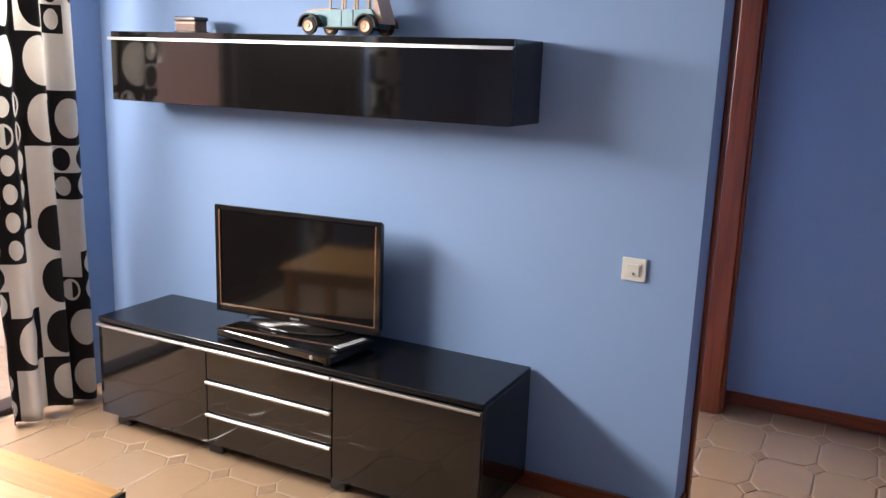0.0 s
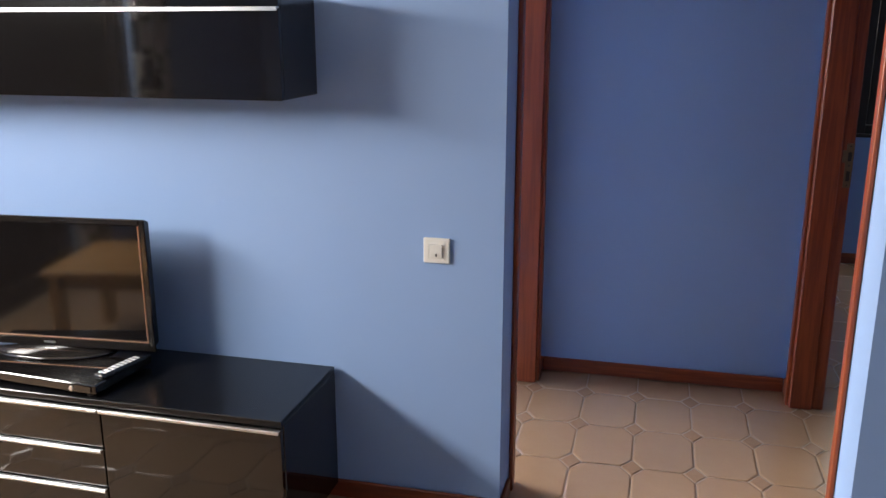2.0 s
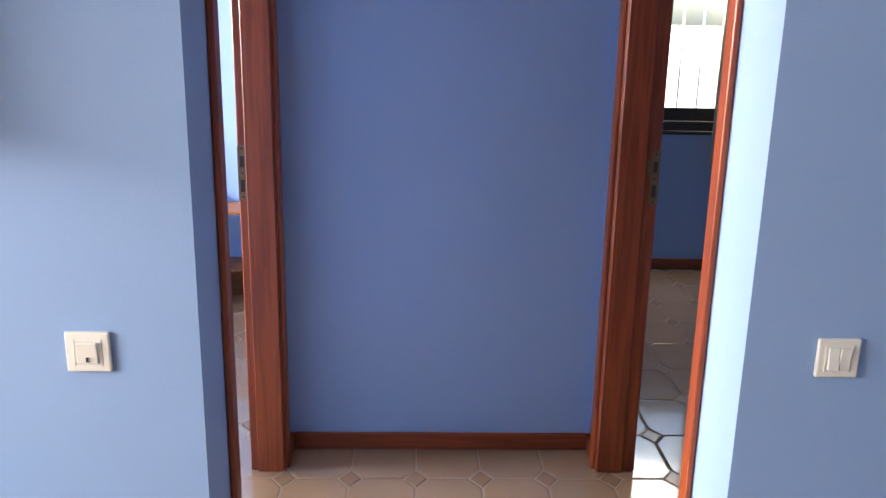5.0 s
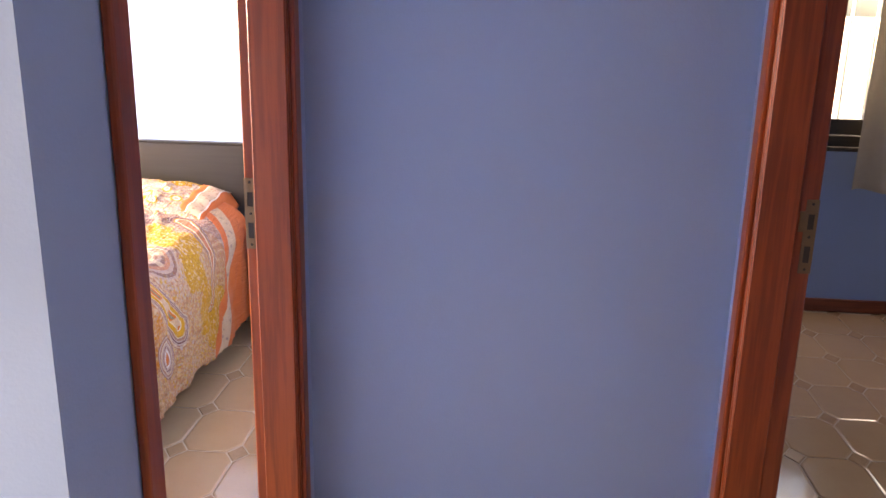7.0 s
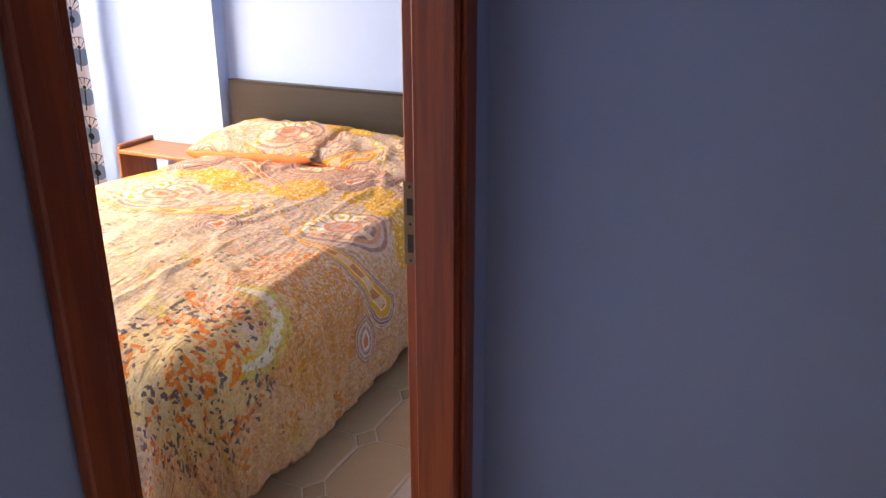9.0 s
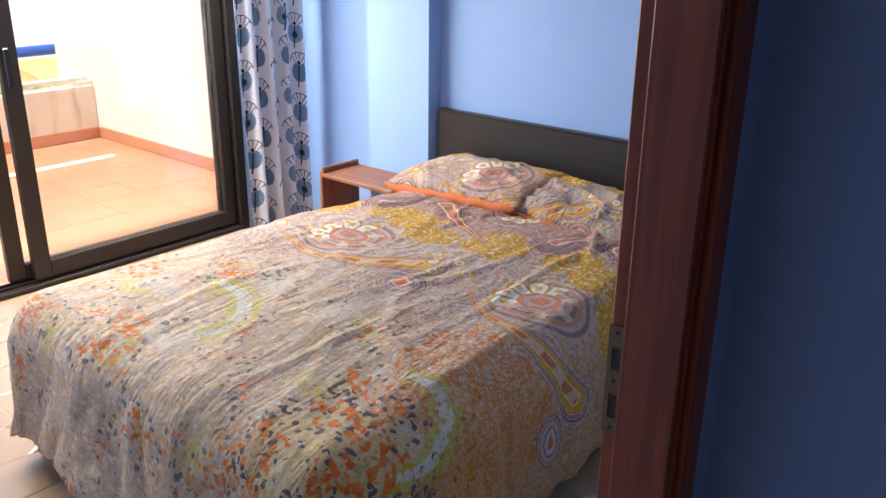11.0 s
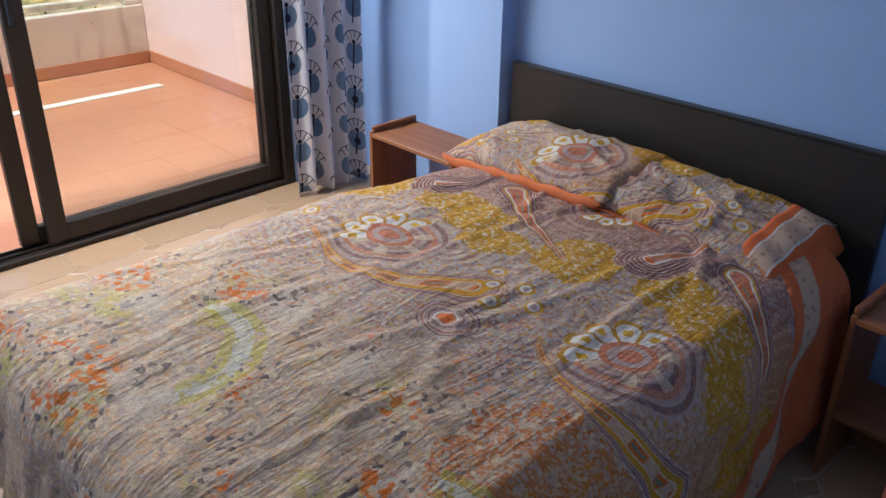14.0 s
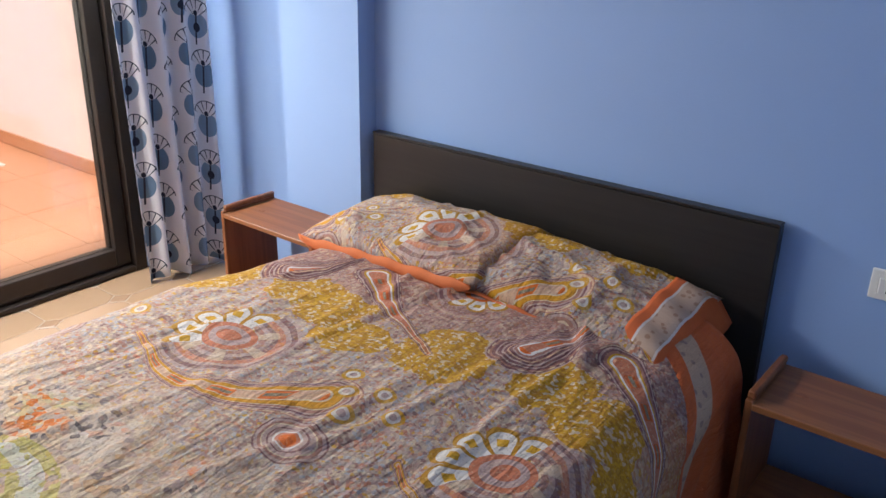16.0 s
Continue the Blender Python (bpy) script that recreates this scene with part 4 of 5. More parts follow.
def toy_car():
    """An old-time tin saloon: wheels, mudguards, bonnet, cabin, lamps."""
    m = pose(-1.31, -0.125, 1.6645, 0, 0, 0)
    root = empty("toy_car", "worn teal tin toy car of vintage style on the cabinet", "toy car", at=m)
    bonnet = [(-0.168, 0.032), (-0.174, 0.07), (-0.16, 0.084), (-0.062, 0.092), (-0.062, 0.032)]
    part("bonnet", extrude_outline(bonnet, 0.084, "y", -0.042), TEAL, root)
    part("bonnet_lid", extrude_outline([(-0.172, 0.084), (-0.06, 0.094), (-0.06, 0.1), (-0.165, 0.092)], 0.07, "y", -0.035), CREAM_METAL, root, "cream bonnet lid")
    part("body", extrude_outline([(-0.062, 0.03), (-0.062, 0.093), (0.128, 0.093), (0.148, 0.06), (0.145, 0.03)], 0.108, "y", -0.054), TEAL, root)
    for x in (-0.056, -0.002, 0.05, 0.108):
        for y in (-0.051, 0.045):
            part("pillar", extrude_outline([(x, 0.092), (x + 0.008, 0.092), (x + 0.011, 0.155), (x + 0.004, 0.155)], 0.006, "y", y), CREAM_METAL, root)
    part("roof", bm_box(-0.058, 0.128, -0.056, 0.056, 0.152, 0.166, bevel=0.006, seg=2), CREAM_METAL, root, "cream roof")
    part("boot", extrude_outline([(0.128, 0.045), (0.128, 0.15), (0.14, 0.145), (0.168, 0.06), (0.172, 0.045)], 0.09, "y", -0.045), CREAM_METAL, root)
    for x in (-0.0, 0.05):
        part("door_line", bm_box(x, x + 0.003, -0.0552, -0.053, 0.035, 0.092), RUBBER, root)
    part("running_board", bm_box(-0.07, 0.1, -0.07, 0.07, 0.024, 0.031, bevel=0.002), RUBBER, root)
    for x in (-0.128, 0.118):
        for y in (-0.068, 0.068):
            guard = [(x + math.cos(t) * 0.045, 0.033 + math.sin(t) * 0.045) for t in [math.pi * k / 12 for k in range(13)]]
            guard += [(x + math.cos(t) * 0.039, 0.033 + math.sin(t) * 0.039) for t in [math.pi * (12 - k) / 12 for k in range(13)]]
            part("mudguard", extrude_outline(guard, 0.03, "y", y - 0.015), RUBBER, root)
            wheel = part("wheel", lathe([(0.0, -0.009), (0.022, -0.009), (0.031, -0.007), (0.033, 0.0), (0.031, 0.007), (0.022, 0.009), (0.0, 0.009)], 22, pose(x, y, 0.0335, 90)), RUBBER, root)
            part("rim", lathe([(0.021, -0.0105), (0.019, -0.012), (0.008, -0.0105), (0.006, -0.013), (0.0, -0.0135)], 18, pose(x, y, 0.0335, 90) if y > 0 else pose(x, y, 0.0335, -90) ), COPPER, wheel, "coppery wheel rim")
            part("rim", lathe([(0.021, 0.0105), (0.019, 0.012), (0.008, 0.0105), (0.006, 0.013), (0.0, 0.0135)], 18, pose(x, y, 0.0335, 90) if y > 0 else pose(x, y, 0.0335, -90)), COPPER, wheel)
    for y in (-0.03, 0.03):
        part("headlamp", lathe([(0.0, -0.008), (0.011, -0.006), (0.013, 0.004), (0.0, 0.006)], 14, pose(-0.184, y, 0.066, 0, 90)), COPPER, root)
    part("bumper", bm_boxes([(-0.2, -0.194, -0.05, 0.05, 0.03, 0.037), (-0.196, -0.17, -0.03, -0.024, 0.03, 0.036), (-0.196, -0.17, 0.024, 0.03, 0.03, 0.036)], 0.001), RUBBER, root)
    part("radiator", bm_box(-0.182, -0.172, -0.028, 0.028, 0.034, 0.08, bevel=0.003), COPPER, root)


def trinket_box():
    root = empty("trinket_box", "small reddish-brown lidded box on the wall cabinet", "box")
    x0, x1, y0, y1, z = -2.135, -2.02, -0.17, -0.09, 1.6645
    wood_m = plain("carved_reddish_wood", (0.2, 0.09, 0.06), 0.5, vary=0.4, scale=90, bump=0.4)
    part("box_body", bm_box(x0 + 0.005, x1 - 0.005, y0 + 0.005, y1 - 0.005, z, z + 0.048, bevel=0.003), wood_m, root)
    part("lid", bm_box(x0, x1, y0, y1, z + 0.0485, z + 0.064, bevel=0.003), PLASTIC_BLACK, root)
    part("metal_band", bm_box(x0 + 0.003, x1 - 0.003, y0 + 0.0035, y0 + 0.0052, z + 0.036, z + 0.042), CREAM_METAL, root)
    part("base_rim", bm_box(x0, x1, y0, y1, z, z + 0.008, bevel=0.002), PLASTIC_BLACK, root)


def sockets_and_cable():
    root = empty("power_strip", "white power strip with a black plug behind the television", "power strip")
    part("housing", bm_box(-1.79, -1.66, -0.06, -0.018, 0.4905, 0.54, bevel=0.006), SWITCH_WHITE, root)
    for x in (-1.76, -1.72):
        part("plug", lathe([(0.018, 0), (0.018, 0.02), (0.008, 0.035)], 14, pose(x, -0.061, 0.503, 90)), PLASTIC_BLACK, root)
    pts = [Vector((-1.76, -0.095, 0.503)).lerp(Vector((-1.72, -0.2, 0.481)), k / 10) + Vector((-0.05 * math.sin(k / 10 * math.pi), 0, 0.02 * math.sin(k / 10 * math.pi))) for k in range(11)]
    smooth(part("cable", tube(pts, 0.0035, 8), PLASTIC_BLACK, root))


def coffee_table():
    root = empty("coffee_table", "varnished pine coffee table with straight legs", "coffee table")
    x0, x1, y0, y1, z = -2.2, -1.165, -1.99, -1.385, 0.45
    n = 5
    for k in range(n):
        a = y0 + (y1 - y0) * k / n
        part("plank", bm_box(x0, x1, a + 0.0006, a + (y1 - y0) / n - 0.0006, z - 0.025, z, bevel=0.0025), LIGHT_PINE, root)
    part("edge_band", bm_boxes([(x1 + 0.0005, x1 + 0.008, y0, y1, z - 0.028, z - 0.001)], 0.001), RUBBER, root, "dark end strip")
    for x in (x0 + 0.05, x1 - 0.05):
        for y in (y0 + 0.05, y1 - 0.05):
            part("leg", bm_box(x - 0.028, x + 0.028, y - 0.028, y + 0.028, 0.001, z - 0.026, bevel=0.003), LIGHT_PINE, root)
    part("apron", bm_boxes([(x0 + 0.08, x1 - 0.08, y1 - 0.062, y1 - 0.04, z - 0.1, z - 0.0255)], 0.002), LIGHT_PINE, root)
    part("apron", bm_boxes([(x0 + 0.08, x1 - 0.08, y0 + 0.04, y0 + 0.062, z - 0.1, z - 0.0255)], 0.002), LIGHT_PINE, root)


def sofa():
    root = empty("sofa", "dark charcoal fabric sofa behind the coffee table", "sofa")
    x0, x1, y0, y1 = -2.1, -0.3, -3.5, -2.65
    part("frame", bm_box(x0, x1, y0, y1, 0.06, 0.24, bevel=0.02, seg=2), SOFA_CLOTH, root)
    for k in range(2):
        a = x0 + 0.2 + k * (x1 - x0 - 0.4) / 2
        b = a + (x1 - x0 - 0.4) / 2
        smooth(part("seat_cushion", bm_box(a + 0.004, b - 0.004, y0 + 0.2, y1 + 0.01, 0.241, 0.42, bevel=0.04, seg=3), SOFA_CLOTH, root))
        smooth(part("back_cushion", bm_box(a + 0.004, b - 0.004, y0 + 0.12, y0 + 0.3, 0.4, 0.8, bevel=0.05, seg=3), SOFA_CLOTH, root))
    part("backrest", bm_box(x0, x1, y0, y0 + 0.15, 0.2, 0.74, bevel=0.03, seg=2), SOFA_CLOTH, root)
    for a, b in ((x0, x0 + 0.195), (x1 - 0.195, x1)):
        part("armrest", bm_box(a, b, y0, y1, 0.2, 0.58, bevel=0.03, seg=2), SOFA_CLOTH, root)
    for x in (x0 + 0.1, x1 - 0.1):
        for y in (y0 + 0.1, y1 - 0.1):
            part("leg", bm_box(x - 0.025, x + 0.025, y - 0.025, y + 0.025, 0.001, 0.062), BLACK_BROWN, root)


tv_bench()
wall_shelf()
television()
player()
remote()
toy_car()
trinket_box()
sockets_and_cable()
coffee_table()
sofa()


# ---- bedroom ----
BX0, BX1, BYF = -2.17, -0.755, 1.08       # mattress edges
TOP = 0.58


def bed():
    root = empty("bed", "black-brown double bed with a plain tall headboard", "bed")
    part("headboard", bm_box(-2.218, -0.775, 3.166, HEAD_Y - 0.015, 0.02, 0.878, bevel=0.003), BLACK_BROWN, root)
    part("headboard_cap", bm_box(-2.218, -0.775, 3.163, HEAD_Y - 0.015, 0.8785, 0.8865, bevel=0.002), BLACK_BROWN, root)
    for x0 in (BX0 + 0.05, BX1 - 0.075):
        part("side_rail", bm_box(x0, x0 + 0.025, BYF + 0.06, 3.164, 0.14, 0.36, bevel=0.002), BLACK_BROWN, root)
    part("foot_rail", bm_box(BX0 + 0.08, BX1 - 0.08, BYF + 0.1, BYF + 0.125, 0.14, 0.36, bevel=0.002), BLACK_BROWN, root)
    for x in (BX0 + 0.09, BX1 - 0.09):
        for y in (BYF + 0.16, 3.1):
            part("leg", bm_box(x - 0.025, x + 0.025, y - 0.025, y + 0.025, 0.001, 0.16), BLACK_BROWN, root)
    part("mattress", bm_box(BX0 + 0.07, BX1 - 0.07, BYF + 0.11, 3.15, 0.27, 0.52, bevel=0.04, seg=3), SWITCH_WHITE, root)


def duvet():
    """A loose quilt: flat on top, rounded over three edges, hanging to near the floor, full of creases."""
    half = (BX1 - BX0) / 2
    cx = (BX0 + BX1) / 2
    s_max, t_max, t_min = half + 0.42, 1.95, -0.46
    du = 0.0125
    nu, nv = int(2 * s_max / du), int((t_max - t_min) / du)
    rad = 0.14
    arc = rad * math.pi / 2
    inner = half - rad

    def over(d):
        """Outward run and fall of cloth d metres past the start of the round."""
        if d < arc:
            return rad * math.sin(d / rad), rad * (1 - math.cos(d / rad))
        return rad + (d - arc) * 0.1, rad + (d - arc) * 0.985

    def crease(a, b, k, sharp):
        return max(0.0, 1 - abs(noise.noise((a, b, k))) * sharp)

    folds = [(-0.35, 1.1, 78, 0.009, 0.5), (0.1, 0.8, 84, 0.010, 0.45), (-0.1, 1.3, 90, 0.011, 0.4), (0.35, 1.7, 110, 0.014, 0.3), (0.0, 1.75, 70, 0.016, 0.3),
             (-0.5, 0.7, 74, 0.008, 0.5), (0.42, 1.2, 86, 0.010, 0.45), (-0.2, 1.7, 104, 0.014, 0.3), (0.25, 0.45, 80, 0.008, 0.4), (-0.45, 1.6, 72, 0.012, 0.35), (-0.2, 0.5, 82, 0.007, 0.45), (0.2, 1.05, 76, 0.009, 0.4)]
    bm = bmesh.new()
    uvl = bm.loops.layers.uv.new("UVMap")
    grid = []
    for j in range(nv + 1):
        t = t_min + (t_max - t_min) * j / nv
        row = []
        for i in range(nu + 1):
            s = -s_max + 2 * s_max * i / nu
            ds, dt = max(0.0, abs(s) - inner), max(0.0, rad - t)
            r = math.hypot(ds, dt)
            bx = math.copysign(min(abs(s), inner), s)
            by = BYF + max(t, rad)
            z = TOP + 0.04 * max(0, 1 - (s / half) ** 2) * min(1, max(0, t) * 2)
            if r > 1e-6:
                run, fall = over(r)
                nx, ny = math.copysign(ds / r, s), -dt / r
                hang = min(1.0, fall / 0.2)
                along = t * abs(nx) + s * abs(ny)
                run += hang * (0.022 * noise.noise((along * 5.5, 3.1, fall * 1.5)) + 0.010 * noise.noise((along * 16.0, 7.7, fall * 2)))
                run -= 0.012 * hang * crease(along * 9 + fall * 3, fall * 3, 2.2, 4)
                bx, by, z = bx + nx * run, by + ny * run, z - fall
            else:
                hang = 0.0
            flat = 1 - hang
            z += flat * (0.020 * noise.noise((s * 2.2, t * 1.8, 0.3)) + 0.008 * noise.noise((s * 7, t * 4, 1.7)))
            z += flat * 0.007 * crease(s * 3.2 + t * 2.3, t * 1.6 - s * 2.1, 4.4, 4)
            z += (0.3 + flat) * 0.003 * crease(s * 9 + t * 5, t * 5 - s * 6, 8.1, 3.5)
            for fs, ft, ang, height, reach in folds:
                ca, sa = math.cos(radians(ang)), math.sin(radians(ang))
                a, b = (s - fs) * ca + (t - ft) * sa, (t - ft) * ca - (s - fs) * sa
                b += 0.03 * math.sin(a * 5 + fs * 9)
                far = math.exp(-(a / reach) ** 2)
                z += flat * height * far * (math.exp(-(b / 0.014) ** 2) - 0.5 * math.exp(-((b - 0.035) / 0.024) ** 2))
            z += flat * max(0, (t - 1.66) / 0.3) * 0.03
            z = max(z, 0.1 + 0.02 * noise.noise((s * 5, t * 5, 2)))
            if s < 0:
                k = min(1.0, max(0.0, (t - 1.15) / 0.6))
                bx -= 0.13 * (1 - k * k * (3 - 2 * k)) * min(1.0, -s / half)
            row.append(bm.verts.new((cx + bx, by, z)))
        grid.append(row)
    for j in range(nv):
        for i in range(nu):
            s0, t0 = -s_max + 2 * s_max * (i + 0.5) / nu, t_min + (t_max - t_min) * (j + 0.5) / nv
            r = math.hypot(max(0.0, abs(s0) - inner), max(0.0, rad - t0))
            if r > 0.55 + 0.02 * math.sin(s0 * 9 + t0 * 7):
                continue
            f = bm.faces.new((grid[j][i], grid[j][i + 1], grid[j + 1][i + 1], grid[j + 1][i]))
            for loop, (ii, jj) in zip(f.loops, ((i, j), (i + 1, j), (i + 1, j + 1), (i, j + 1))):
                loop[uvl].uv = (-s_max + 2 * s_max * ii / nu, t_min + (t_max - t_min) * jj / nv)
    for v in [v for v in bm.verts if not v.link_faces]:
        bm.verts.remove(v)
    s, c, u, v = paisley_cloth("paisley_duvet_print")
    lane = u * 0.61 + v * 0.79
    band = lane.more(1.71)
    c = s.mix(band, c, s.mix(s.noise(s.coords("UV"), 30.0, 4), (0.5, 0.09, 0.02), (0.6, 0.135, 0.03)))
    stripe = band * (lane - 1.785).absolute().less(0.034)
    c = s.mix(stripe, c, (0.5, 0.33, 0.22))
    fig = s.node("ShaderNodeTexVoronoi", Vector=s.coords("UV"), Scale=38.0)
    c = s.mix(stripe * Sock(s.tree, fig.outputs["Distance"]).less(0.3) * 0.6, c, (0.2, 0.12, 0.13))
    c = s.mix(band * ((lane - 0.8).absolute() - 0.05).absolute().less(0.006), c, (0.6, 0.5, 0.44))
    mat = s.done(c)
    hem = bm.copy()
    for mesh, keep in ((bm, False), (hem, True)):
        lay_uv = mesh.loops.layers.uv.active
        gone = [f for f in mesh.faces if (sum(l[lay_uv].uv.x * 0.61 + l[lay_uv].uv.y * 0.79 for l in f.loops) / 4 > 1.71) != keep]
        bmesh.ops.delete(mesh, geom=gone, context="FACES")
    root = empty("duvet", "crumpled paisley duvet in mustard, lilac and orange over the bed", "duvet")
    for name, mesh, text in (("cover", bm, ""), ("border", hem, "orange border with a patterned stripe")):
        ob = smooth(part(name, mesh, mat, root, text))
        sol = ob.modifiers.new("thickness", "SOLIDIFY")
        sol.thickness = 0.012
        sol.offset = -1


def pillow(label, m, lx, ly, lz, mat, seed, flap):
    root = empty("pillow", label, "pillow", "pillows on the bed", at=m)
    n = 44
    bm = bmesh.new()
    uvl = bm.loops.layers.uv.new("UVMap")
    for sgn in (1, -1):
        grid = []
        for j in range(n + 1):
            row = []
            for i in range(n + 1):
                a, b = i / n * 2 - 1, j / n * 2 - 1
                env = max(0.0, (1 - abs(a) ** 3.2) * (1 - abs(b) ** 3.2)) ** 0.5
                shrink = 1 - 0.06 * (1 - abs(a) ** 2) * abs(b) ** 6 - 0.05 * (1 - abs(b) ** 2) * abs(a) ** 6
                x, y = a * lx * shrink, b * ly * shrink
                lump = 0.018 * noise.noise((x * 6, y * 6, seed)) + 0.016 * max(0, 1 - abs(noise.noise((x * 7 + y * 3, y * 8, seed + 2))) * 4)
                z = sgn * lz * env * (1.0 if sgn > 0 else 0.55) + lump * env * (1 if sgn > 0 else 0.3)
                row.append(bm.verts.new((x, y, z)))
            grid.append(row)
        for j in range(n):
            for i in range(n):
                vs = (grid[j][i], grid[j][i + 1], grid[j + 1][i + 1], grid[j + 1][i])
                f = bm.faces.new(vs)
                for loop, (ii, jj) in zip(f.loops, ((i, j), (i + 1, j), (i + 1, j + 1), (i, j + 1))):
                    loop[uvl].uv = ((ii / n * 2 - 1) * lx + seed, (jj / n * 2 - 1) * ly)
    bmesh.ops.remove_doubles(bm, verts=bm.verts[:], dist=0.0004)
    smooth(part("pillow_case", bm, mat, root))
    # plain orange underside that shows along the front edge
    orange = ORANGE_CLOTH
    bm = bmesh.new()
    k = 40
    deep = 0.0015 if flap else 0.012
    rows = []
    for j in range(5):
        row = []
        for i in range(k + 1):
            a = i / k * 2 - 1
            y = -ly * (1 - 0.06 * (1 - a * a)) - 0.004 - 0.012 * math.sin(j / 4 * math.pi) * (1 - a ** 6)
            z = 0.006 - deep * j * (1 - 0.7 * a ** 8) + 0.004 * math.sin(a * 17) * (j < 3)
            row.append(bm.verts.new((a * lx * 0.975, y, z)))
        rows.append(row)
    for j in range(4):
        for i in range(k):
            bm.faces.new((rows[j][i], rows[j][i + 1], rows[j + 1][i + 1], rows[j + 1][i]))
    ob = smooth(part("underside", bm, orange, root, "plain orange underside"))
    ob.modifiers.new("thickness", "SOLIDIFY").thickness = 0.004
    if flap:
        bm = bmesh.new()
        k = 16
        rows = []
        for j in range(13):
            b = j / 12 * 2 - 1
            row = []
            for i in range(k + 1):
                a = i / k
                x = lx * (0.62 + 0.5 * a)
                env = max(0.0, 1 - abs(min(1, x / lx)) ** 3.2) ** 0.5 * max(0, 1 - abs(b) ** 3.2) ** 0.5
                z = lz * env + 0.006 + 0.006 * math.sin(b * 9 + a * 4) - max(0, a - 0.72) * 0.25
                row.append(bm.verts.new((x, b * ly * 0.97, z)))
            rows.append(row)
        uvf = bm.loops.layers.uv.new("UVMap")
        for j in range(12):
            for i in range(k):
                f = bm.faces.new((rows[j][i], rows[j][i + 1], rows[j + 1][i + 1], rows[j + 1][i]))
                for loop, (ii, jj) in zip(f.loops, ((i, j), (i + 1, j), (i + 1, j + 1), (i, j + 1))):
                    loop[uvf].uv = (ii / k, jj / 12)
        ob = smooth(part("border_flap", bm, BANDED_CLOTH, root, "orange border with a patterned stripe"))
        ob.modifiers.new("thickness", "SOLIDIFY").thickness = 0.004
    return root


def banded_cloth():
    s = Shader("orange_banded_cloth", 0.85)
    u, v = s.split(s.coords("UV"))
    stripe = (u - 0.42).absolute().less(0.2)
    c = s.mix(stripe, s.mix(s.noise(s.world_coords(), 25.0, 4), (0.5, 0.09, 0.02), (0.6, 0.135, 0.03)), (0.5, 0.34, 0.24))
    fig = s.node("ShaderNodeTexVoronoi", Vector=s.world_coords(), Scale=42.0)
    c = s.mix(stripe * Sock(s.tree, fig.outputs["Distance"]).less(0.32) * 0.7, c, (0.3, 0.15, 0.09))
    c = s.mix(((u - 0.42).absolute() - 0.21).absolute().less(0.02), c, (0.62, 0.54, 0.48))
    s.bump(s.noise(s.world_coords(), 60.0, 4), 0.3, 0.006)
    return s.done(c)


ORANGE_CLOTH = plain("orange_cotton", (0.55, 0.14, 0.04), 0.85, vary=0.15, scale=40, bump=0.4)
BANDED_CLOTH = banded_cloth()
bed()
duvet()
ps, pc, pu, pv = paisley_cloth("paisley_pillow_print", -0.02, 1.12)
PILLOW_CLOTH = ps.done(pc)
pillow("plump paisley pillow with an orange underside by the headboard", pose(-1.81, 2.95, 0.655, 6, -4, -3), 0.38, 0.2, 0.06, PILLOW_CLOTH, 0.4, False)
pillow("paisley pillow with an orange patterned border at its end", pose(-1.22, 2.95, 0.642, 8, 4, 0), 0.33, 0.2, 0.05, PILLOW_CLOTH, 0.1, True)


def nightstand(label, x0, y0):
    root = empty("nightstand", label, "nightstand", "nightstands beside the bed")
    w, d, h, th = 0.5, 0.255, 0.535, 0.018
    for x in (x0, x0 + w - th):
        part("side_panel", bm_box(x, x + th, y0, y0 + d, 0.001, h + 0.006, bevel=0.002), PINE_Z, root)
    part("tabletop", bm_box(x0 + th, x0 + w - th, y0 - 0.002, y0 + d, h - th, h, bevel=0.002), PINE_X, root)
    part("shelf", bm_box(x0 + th, x0 + w - th, y0 + 0.01, y0 + d, 0.2, 0.2 + th, bevel=0.002), PINE_X, root)
    part("back_rail", bm_box(x0 + th, x0 + w - th, y0 + d - 0.016, y0 + d - 0.001, 0.0, 0.19, bevel=0.002), PINE_X, root)
    part("lip", bm_box(x0 + 0.0, x0 + 0.02, y0 + 0.012, y0 + d, h + 0.0065, h + 0.026, bevel=0.004), PINE_Z, root)
    for x in (x0 + 0.1, x0 + 0.36):
        part("knot", lathe([(0.012, 0), (0.011, 0.0008)], 12, Matrix.Translation((x, y0 + 0.12, h)) @ Matrix.Diagonal((1.4, 0.8, 1, 1))), PINE_Z, root, "dark knot")


nightstand("reddish pine nightstand between the bed and the curtain", -2.735, 2.866)
nightstand("reddish pine nightstand in shade beside the bed", -0.70, 2.85)


# ---- terrace and what lies beyond ----
TX0, TX1 = -6.23, BED_WIN_X - 0.2
wall("wall_terrace_side", "pink rendered side wall of the terrace", [(-7.1, TX1, 3.72, 3.94, -0.2, 2.7)], PINK)
wall("wall_terrace_end", "pink rendered wall at the far terrace end", [(-5.3, WIN_X - 0.2, -3.6, -3.4, -0.2, 2.7), (-7.0, -5.3, -3.6, -3.4, -0.2, 1.5)], PINK)
wall("wall_facade", "pink rendered facade beside the terrace", [(BED_WIN_X - 0.205, WIN_X - 0.2, -0.02, 0.0, 0, 2.7), (BED_WIN_X - 0.21, BED_WIN_X - 0.2, 0.0, 0.5, 0, 2.7), (BED_WIN_X - 0.21, BED_WIN_X - 0.2, 3.06, 3.72, 0, 2.7), (WIN_X - 0.21, WIN_X - 0.2, -0.36, -0.02, 0, 2.7), (WIN_X - 0.21, WIN_X - 0.2, -3.4, -2.8, 0, 2.7)], PINK)
